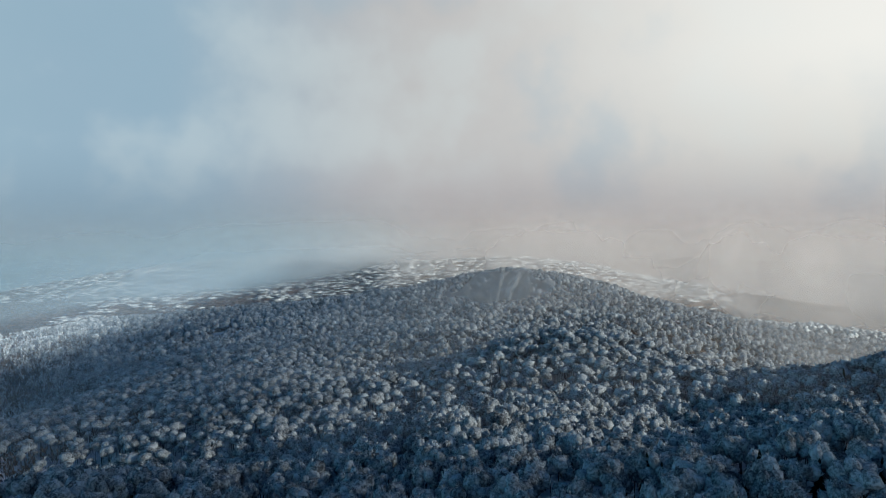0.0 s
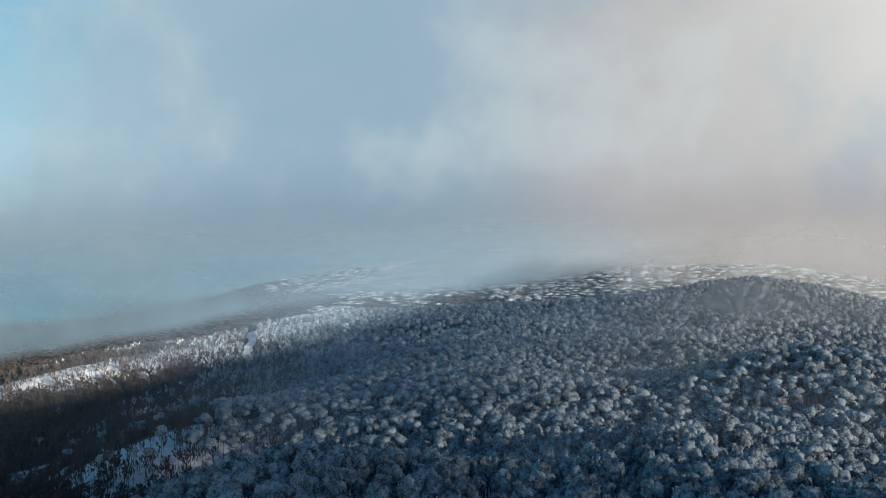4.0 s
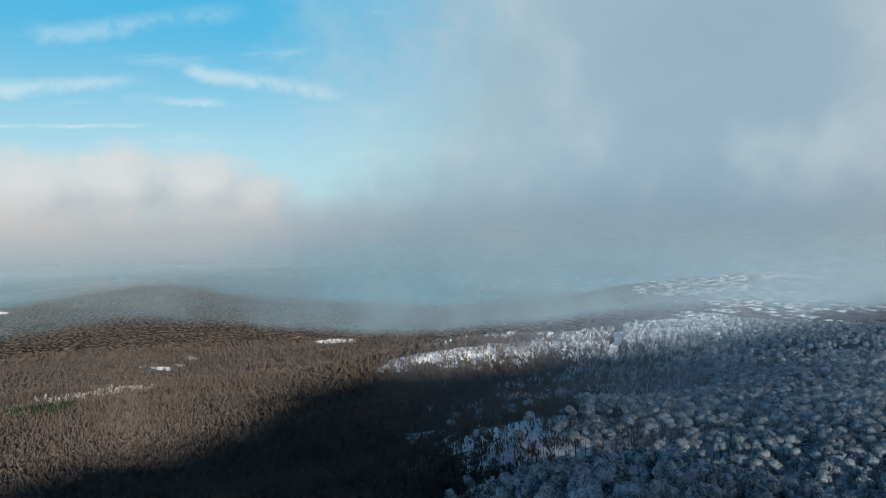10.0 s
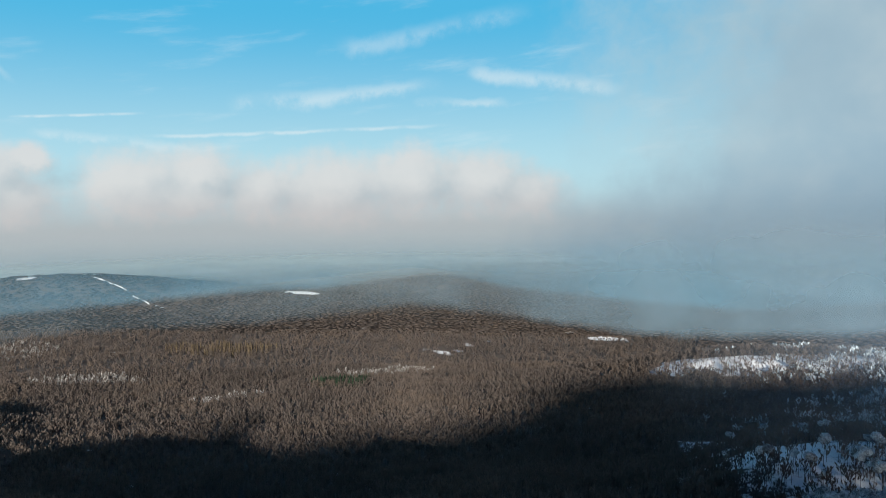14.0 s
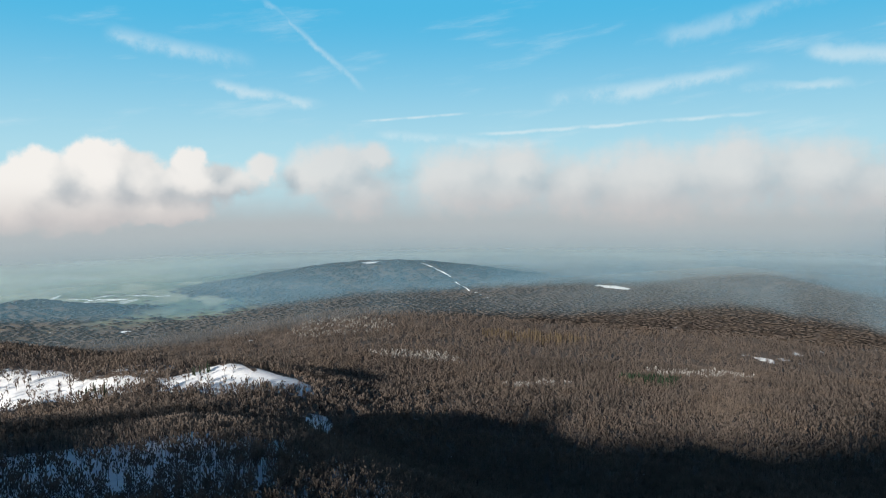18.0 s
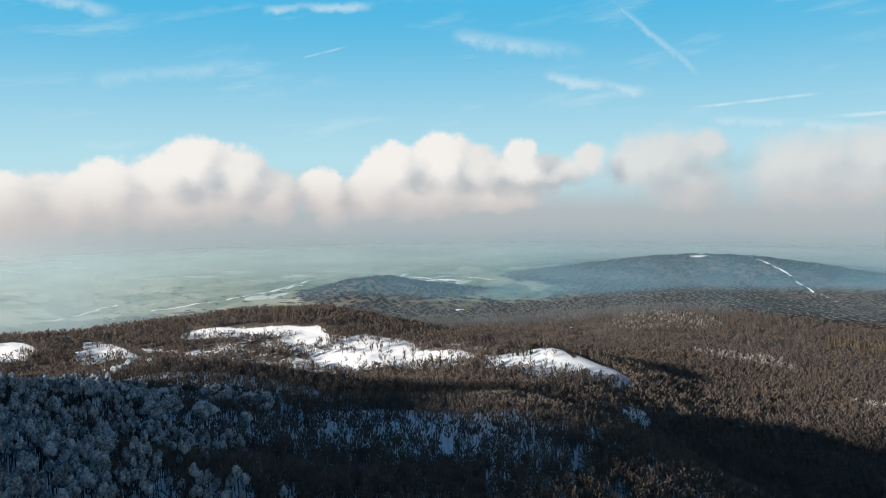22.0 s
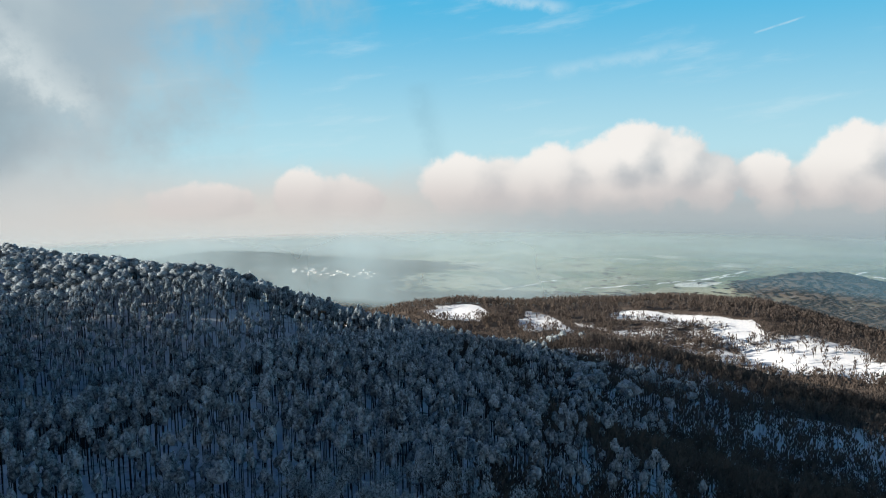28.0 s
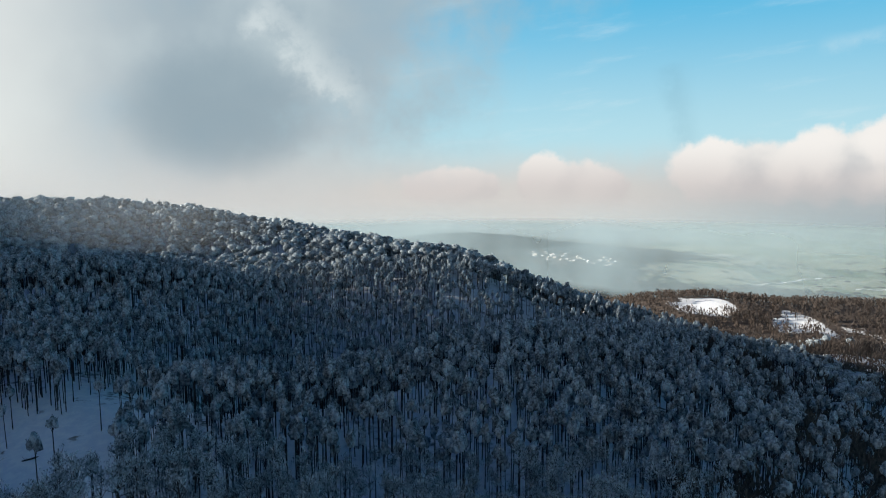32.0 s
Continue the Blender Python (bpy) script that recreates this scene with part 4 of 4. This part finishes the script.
for name, label, (x0, y0), (x1, y1), w in STRIPS:
    n = 40
    f = np.linspace(0, 1, n)
    ln = math.hypot(x1 - x0, y1 - y0)
    nx, ny = -(y1 - y0) / ln, (x1 - x0) / ln
    sway = 0.25 * w * np.sin(f * 9.0)
    rows = []
    for side in (-0.5, -0.17, 0.17, 0.5):
        x = x0 + (x1 - x0) * f + nx * (side * w * (1 + 0.25 * np.sin(f * 31 + side * 9)) + sway)
        y = y0 + (y1 - y0) * f + ny * (side * w * (1 + 0.25 * np.sin(f * 31 + side * 9)) + sway)
        rows.append(np.stack([x, y, land(x, y) + 2.0], 1))
    i = np.arange(4 * n).reshape(4, n)
    q = np.stack([i[:-1, :-1], i[:-1, 1:], i[1:, 1:], i[1:, :-1]], -1).reshape(-1, 4)
    me = raw_mesh(name, np.vstack(rows), q, smooth=True)
    me.materials.append(SNOW_M)
    tagged(new(name, me), label, "snow", kind="structure")


# ---- single trees ----
def part(name, pair, mat, parent, label=""):
    me = raw_mesh(name, *pair)
    me.materials.append(mat)
    ob = new(name, me)
    ob.parent = parent
    return tagged(ob, label)


def on_land(x, y, turn, size):
    z = float(land(np.array([x]), np.array([y]))[0])
    return pose(x, y, z, 0, 0, turn) @ Matrix.Scale(size, 4)


rt = np.random.RandomState(11)
for spots, spread, base, tuft, label in ((NEAREST[0], 4.0, 0.38, 0.54, "broad bare beech tree, its crown grey with hoar frost"), (NEAREST[1], 2.1, 0.56, 0.42, "tall slender beech tree with a frosted crown in snow")):
    models = []
    for i in range(6):
        tree = tagged(new("beech_tree"), label, "tree", "frosted beeches nearest the drone")
        trunk, branches, crown = beech_parts(200 + i + int(spread * 10), 420, tuft, 9, 6, spread=spread, base=base)
        part("trunk", trunk, BARK, tree, "dark slender beech trunk")
        part("branches", branches, BARK, tree)
        part("crown", crown, FROST, tree, "hoar-frosted twigs")
        models.append(tree)
    for j, (x, y, z) in enumerate(spots):
        m = on_land(x, y, rt.uniform(0, 360), rt.uniform(0.8, 1.18))
        if j < len(models):
            models[j].matrix_basis = m
        else:
            copy_thing(models[j % len(models)], m)

spruces = []
for i in range(3):
    tree = tagged(new("spruce_tree"), "dark green spruce tree among the frosted beeches", "tree", "dark spruces")
    wood, crown = spruce(300 + i, 13, 8, 21.0, 3.6)
    part("trunk", wood, BARK, tree)
    part("crown", crown, NEEDLE, tree, "drooping dark needled boughs")
    spruces.append(tree)
where = ((343.1, 246), (341.9, 240), (344.2, 250), (342.4, 255), (337.1, 243), (336.2, 249), (329.2, 246), (330.3, 242), (331.2, 238), (328.5, 254), (330.7, 258), (332.3, 247), (346.5, 236), (329.8, 452), (331.0, 456), (328.6, 460))
for j, (a, d) in enumerate(where):
    m = on_land(*polar(a, d), rt.uniform(0, 360), rt.uniform(0.78, 1.0))
    if j < 3:
        spruces[j].matrix_basis = m
    else:
        copy_thing(spruces[j % 3], m)

log = tagged(new("fallen_tree"), "dark fallen tree lying on the open snow", "tree")
part("trunk", tube((-2.6, 0, 0.35), (2.6, 0.4, 0.5), 0.4, 0.22, 8), BARK, log)
part("branches", gather([tube((0.6, 0.1, 0.5), (1.5, 1.2, 1.6), 0.12, 0.04, 4), tube((1.4, 0.2, 0.5), (2.2, -0.8, 1.7), 0.1, 0.03, 4), tube((-1.0, 0.1, 0.5), (-0.4, 0.9, 1.3), 0.1, 0.03, 4)]), BARK, log)
log.matrix_basis = on_land(*polar(198.7, 282), 30, 1.0)

# ---- the village on the far slope ----
WALL_M, k = material("pale_house_plaster")
finish(k, k.mix(k.noise(position(k), 0.3, 4), (0.62, 0.58, 0.52), (0.8, 0.78, 0.74)), 0.9)
ROOF_M, k = material("snow_on_roof_tiles")
finish(k, k.mix(k.step(k.noise(position(k), 0.15, 4), 0.45, 0.6), (0.78, 0.79, 0.81), (0.28, 0.16, 0.12)), 0.85)


def village_house():
    """A gabled house: plastered walls under a snowy roof."""
    house = tagged(new("house"), "small pale plastered house with a snowy gabled roof", "house", "houses of the far village")
    w, d, h, t = 6.5, 5.0, 5.5, 9.0
    co = np.array([(-w, -d, -1.5), (w, -d, -1.5), (w, d, -1.5), (-w, d, -1.5), (-w, -d, h), (w, -d, h), (w, d, h), (-w, d, h), (-w, 0, t), (w, 0, t)], float)
    part("wall", (co, np.array([(0, 1, 5), (0, 5, 4), (2, 3, 7), (2, 7, 6), (1, 2, 6), (1, 6, 5), (3, 0, 4), (3, 4, 7), (5, 6, 9), (7, 4, 8)])), WALL_M, house)
    e, o = 0.7, 0.6
    up = np.array([(-w - o, -d - e, h - 0.4), (w + o, -d - e, h - 0.4), (w + o, 0, t + 0.35), (-w - o, 0, t + 0.35), (-w - o, d + e, h - 0.4), (w + o, d + e, h - 0.4)], float)
    roof = np.vstack([up, up - (0, 0, 0.3)])
    part("roof", (roof, np.array([(0, 1, 2), (0, 2, 3), (3, 2, 5), (3, 5, 4), (6, 8, 7), (6, 9, 8), (9, 11, 8), (9, 10, 11), (0, 7, 1), (0, 6, 7), (4, 5, 11), (4, 11, 10)])), ROOF_M, house)
    return house


rv = np.random.RandomState(23)
first = village_house()
for j in range(54):
    a_, d_ = rv.uniform(154.6, 161.2), 0.0
    d_ = 3165 + 55 * rv.normal(0, 0.6) + 12 * (a_ - 158)
    m = on_land(*polar(a_, d_), rv.choice((0, 90)) + rv.uniform(-25, 25) + 68, rv.uniform(0.8, 1.4))
    if j == 0:
        first.matrix_basis = m
    else:
        copy_thing(first, m)

# ---- unseen cloud behind, added to shade the near land ----
def shade_cloud_bank():
    """A long lumpy roll of low cloud, out of view on the crest towards the sun, its top shaped to cast the shade."""
    u = np.linspace(-690, 1340, 190)
    top = np.interp(u, (-690, -640, -536, -388, -280, -222, -202, -90, 47, 136, 238, 373, 480, 600, 720, 800, 860, 1000, 1200, 1300, 1340), (120, 150, 175, 163, 183, 199, 163, 177, 184, 201, 243, 258, 245, 240, 248, 250, 252, 262, 300, 250, 60)) + EYE
    a = np.arange(28) * 2 * np.pi / 28
    sx, sy = -math.sin(radians(SUN_AZ)), math.cos(radians(SUN_AZ))
    co = np.zeros((len(u), len(a), 3))
    low = EYE - 110.0
    for i, (uu, zz) in enumerate(zip(u, top)):
        for j, aa in enumerate(a):
            n = 1 + 0.22 * noise.noise((uu * 0.012, math.cos(aa) * 1.5, math.sin(aa) * 1.5)) * (1 - max(0.0, math.sin(aa)) ** 4)
            back = 800 + 130 * math.cos(aa) * n
            co[i, j] = (sx * back + 0.342 * uu, sy * back + 0.94 * uu, (zz + low) / 2 + (zz - low) / 2 * math.sin(aa))
    n = len(a)
    i = np.arange(len(u) * n).reshape(len(u), n)
    q = np.stack([i[:-1], np.roll(i, -1, 1)[:-1], np.roll(i, -1, 1)[1:], i[1:]], -1).reshape(-1, 4)
    me = raw_mesh("shade_cloud_bank", co.reshape(-1, 3), q, smooth=True)
    mat, k = material("cloud")
    p = position(k)
    body = k.node("ShaderNodeBsdfDiffuse")
    k.put(body.inputs["Color"], k.mix(k.noise(p, 0.01, 5), (0.7, 0.72, 0.75), (0.85, 0.86, 0.87)))
    s = k.node("ShaderNodeSeparateXYZ")
    k.put(s.inputs[0], p)
    along = k.m("ADD", k.m("MULTIPLY", s.outputs[0], 0.342), k.m("MULTIPLY", s.outputs[1], 0.94))
    # Thinned where weak sun should reach the first view and the summit slope.
    low_side = k.m("MULTIPLY", k.step(along, 170.0, 330.0), k.step(s.outputs[2], 740.0, 660.0, 0.0, 0.54))
    ends = k.m("MAXIMUM", k.step(along, 760.0, 850.0, 0.0, 0.42), k.m("MULTIPLY", k.step(along, -450.0, -590.0), k.step(s.outputs[2], 720.0, 640.0, 0.0, 0.75)))
    thin = k.m("MULTIPLY", k.m("MAXIMUM", low_side, ends), k.step(k.noise(p, 0.006, 3), 0.3, 0.7, 0.75, 1.15))
    mx = k.node("ShaderNodeMixShader")
    k.put(mx.inputs[0], thin)
    k.put(mx.inputs[1], body.outputs[0])
    k.put(mx.inputs[2], k.node("ShaderNodeBsdfTransparent").outputs[0])
    k.put(k.node("ShaderNodeOutputMaterial").inputs[0], mx.outputs[0])
    me.materials.append(mat)
    return tagged(new("shade_cloud_bank", me), "low grey cloud along the unseen crest, placed to shade the land", "cloud", kind="stuff")


shade_cloud_bank()

# ---- mist ----
def mist_material(name, color, amount, grain, sunlit_tone=None):
    mat, k = material(name)
    p = position(k)
    thick = k.node("ShaderNodeAttribute", attribute_name="thickness").outputs["Fac"]
    n = k.step(k.noise(p, grain, 3, 0.5), 0.25, 0.75, 0.55, 1.2)
    d = k.node("ShaderNodeBsdfDiffuse")
    b = k.node("ShaderNodeBsdfTranslucent")
    tone = (*color, 1)
    if sunlit_tone:  # sunlight put into the colour: lighter and greyer towards the ridge's sunlit end
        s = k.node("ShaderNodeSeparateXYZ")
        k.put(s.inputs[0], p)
        tone = k.mix(k.step(k.m("ARCTAN2", s.outputs[0], s.outputs[1]), -0.31, 0.1), color, sunlit_tone)
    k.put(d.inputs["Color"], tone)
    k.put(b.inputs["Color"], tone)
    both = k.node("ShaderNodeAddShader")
    k.put(both.inputs[0], d.outputs[0])
    k.put(both.inputs[1], b.outputs[0])
    mx = k.node("ShaderNodeMixShader")
    k.put(mx.inputs[0], k.m("MULTIPLY", k.m("MULTIPLY", thick, n), amount, clamp=True))
    k.put(mx.inputs[1], k.node("ShaderNodeBsdfTransparent").outputs[0])
    k.put(mx.inputs[2], both.outputs[0])
    k.put(k.node("ShaderNodeOutputMaterial").inputs[0], mx.outputs[0])
    return mat


def mist(dist, depth, grain, a0=-45.0, a1=215.0, color=(0.36, 0.43, 0.47), lift=-0.01, sunlit_tone=None, soft=0.1):
    """A see-through sheet with mist put into its colour, at a distance. depth: how much it hides, by azimuth."""
    turns = np.arange(a0, a1 + 0.1, 0.5)
    rise = np.linspace(0.0, 1.0, 25)
    T, V = np.meshgrid(turns, rise, indexing="ij")
    side = np.radians(np.mod(T - (SUN_AZ - 180), 90.0) - 45.0)  # four straight banks, each askew to the sun alike
    D = dist / np.cos(side)
    x, y = polar(T, D)
    floor_z = land(x, y)
    top = EYE + D * lift
    z = floor_z + (top - floor_z) * V
    over = np.clip((z - floor_z - 2.0) / max(0.012 * dist, 60.0 - 0.012 * dist), 0, 1)
    over = over * over * (3 - 2 * over)
    fade = np.clip((top - z) / (D * soft), 0, 1)
    t = over * fade * fade * (3 - 2 * fade) * depth(T)
    nt, nv = T.shape
    i = np.arange(nt * nv).reshape(nt, nv)
    q = np.stack([i[:-1, :-1], i[1:, :-1], i[1:, 1:], i[:-1, 1:]], -1).reshape(-1, 4)
    q = q[t.ravel()[q].max(1) > 0.002]
    me = raw_mesh("mist", np.stack([x, y, z], -1).reshape(-1, 3), q)
    at = me.attributes.new("thickness", "FLOAT", "POINT")
    at.data.foreach_set("value", t.ravel().astype(np.float32))
    me.materials.append(mist_material("mist", color, 1.0, grain, sunlit_tone))
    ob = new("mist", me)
    ob.visible_shadow = False  # no shadow cast, so the sheets don't darken one another
    return tagged(ob, "see-through sheet tinted as grey mist over the woods", "mist", kind="stuff")


def ridge(a, right, left, end=60):
    """How thick the mist on the ridge is, by azimuth."""
    return (left + (right - left) * ramp(a, 18, -6)) * ramp(a, end, end - 25)


# Sun, shade and distance haze are put into these sheets' colours.
SHADED_MIST, SUNLIT_MIST = (0.13, 0.185, 0.25), (0.28, 0.288, 0.292)
mist(300, lambda a: ridge(a, 0.14, 0.12, 40), 0.012, a1=42, lift=-0.18, color=(0.13, 0.19, 0.26), sunlit_tone=SUNLIT_MIST)
mist(500, lambda a: ridge(a, 0.2, 0.24, 54), 0.008, a1=56, lift=-0.1, color=(0.13, 0.19, 0.26), sunlit_tone=SUNLIT_MIST)
mist(820, lambda a: ridge(a, 0.42, 0.34, 48), 0.006, a1=50, lift=-0.04, color=SHADED_MIST, sunlit_tone=SUNLIT_MIST)
mist(1350, lambda a: ridge(a, 0.6, 0.5, 37), 0.004, a1=50, lift=0.0, color=(0.105, 0.145, 0.18), sunlit_tone=(0.2, 0.2, 0.205))
mist(2050, lambda a: (0.2 + 0.5 * ramp(a, 78, 46) + 0.22 * ramp(a, 34, 20)) * ramp(a, 150, 130), 0.003, a1=150.0, lift=-0.03, color=(0.085, 0.13, 0.165), sunlit_tone=(0.13, 0.13, 0.135))
mist(2700, lambda a: (0.58 + 0.25 * ramp(a, 75, 50)) * ramp(a, 140, 116), 0.002, a1=140.0, lift=-0.045, color=(0.045, 0.11, 0.16), sunlit_tone=(0.13, 0.13, 0.135))
mist(3300, lambda a: 0.95 * ramp(a, 64, 44), 0.002, a1=64.0, lift=0.0, soft=0.09, color=(0.1, 0.135, 0.165), sunlit_tone=(0.13, 0.13, 0.135))
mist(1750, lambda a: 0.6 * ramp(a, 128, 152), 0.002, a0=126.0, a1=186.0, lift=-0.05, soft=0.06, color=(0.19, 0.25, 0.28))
# Pale colour carries the sunlit glow over the summit.
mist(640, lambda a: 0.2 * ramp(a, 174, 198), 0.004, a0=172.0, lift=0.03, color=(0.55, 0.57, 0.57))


def haze_layer(z, r0, r1, most, color):
    """A level sheet with distance haze put into its colour, thicker with distance; hills stand out of it."""
    R, A = np.meshgrid(np.linspace(r0, 4960.0, 70), np.arange(12.0, 216.1, 1.0), indexing="ij")
    x, y = polar(A, R)
    ground_z = land(x, y)
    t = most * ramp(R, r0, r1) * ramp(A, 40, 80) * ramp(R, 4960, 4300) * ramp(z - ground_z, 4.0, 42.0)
    i = np.arange(R.size).reshape(R.shape)
    q = np.stack([i[:-1, :-1], i[:-1, 1:], i[1:, 1:], i[1:, :-1]], -1).reshape(-1, 4)
    q = q[t.ravel()[q].max(1) > 0.002]
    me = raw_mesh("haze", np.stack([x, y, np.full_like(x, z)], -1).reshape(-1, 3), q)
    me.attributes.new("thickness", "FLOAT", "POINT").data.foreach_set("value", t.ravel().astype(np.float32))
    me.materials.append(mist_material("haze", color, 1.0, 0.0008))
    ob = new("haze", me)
    ob.visible_shadow = False  # no shadow cast on the plain below
    return tagged(ob, "pale sheet standing in for distance haze on the plain", "haze", kind="stuff")


# Two sheets tinted as the far haze, meeting the sky's tone.
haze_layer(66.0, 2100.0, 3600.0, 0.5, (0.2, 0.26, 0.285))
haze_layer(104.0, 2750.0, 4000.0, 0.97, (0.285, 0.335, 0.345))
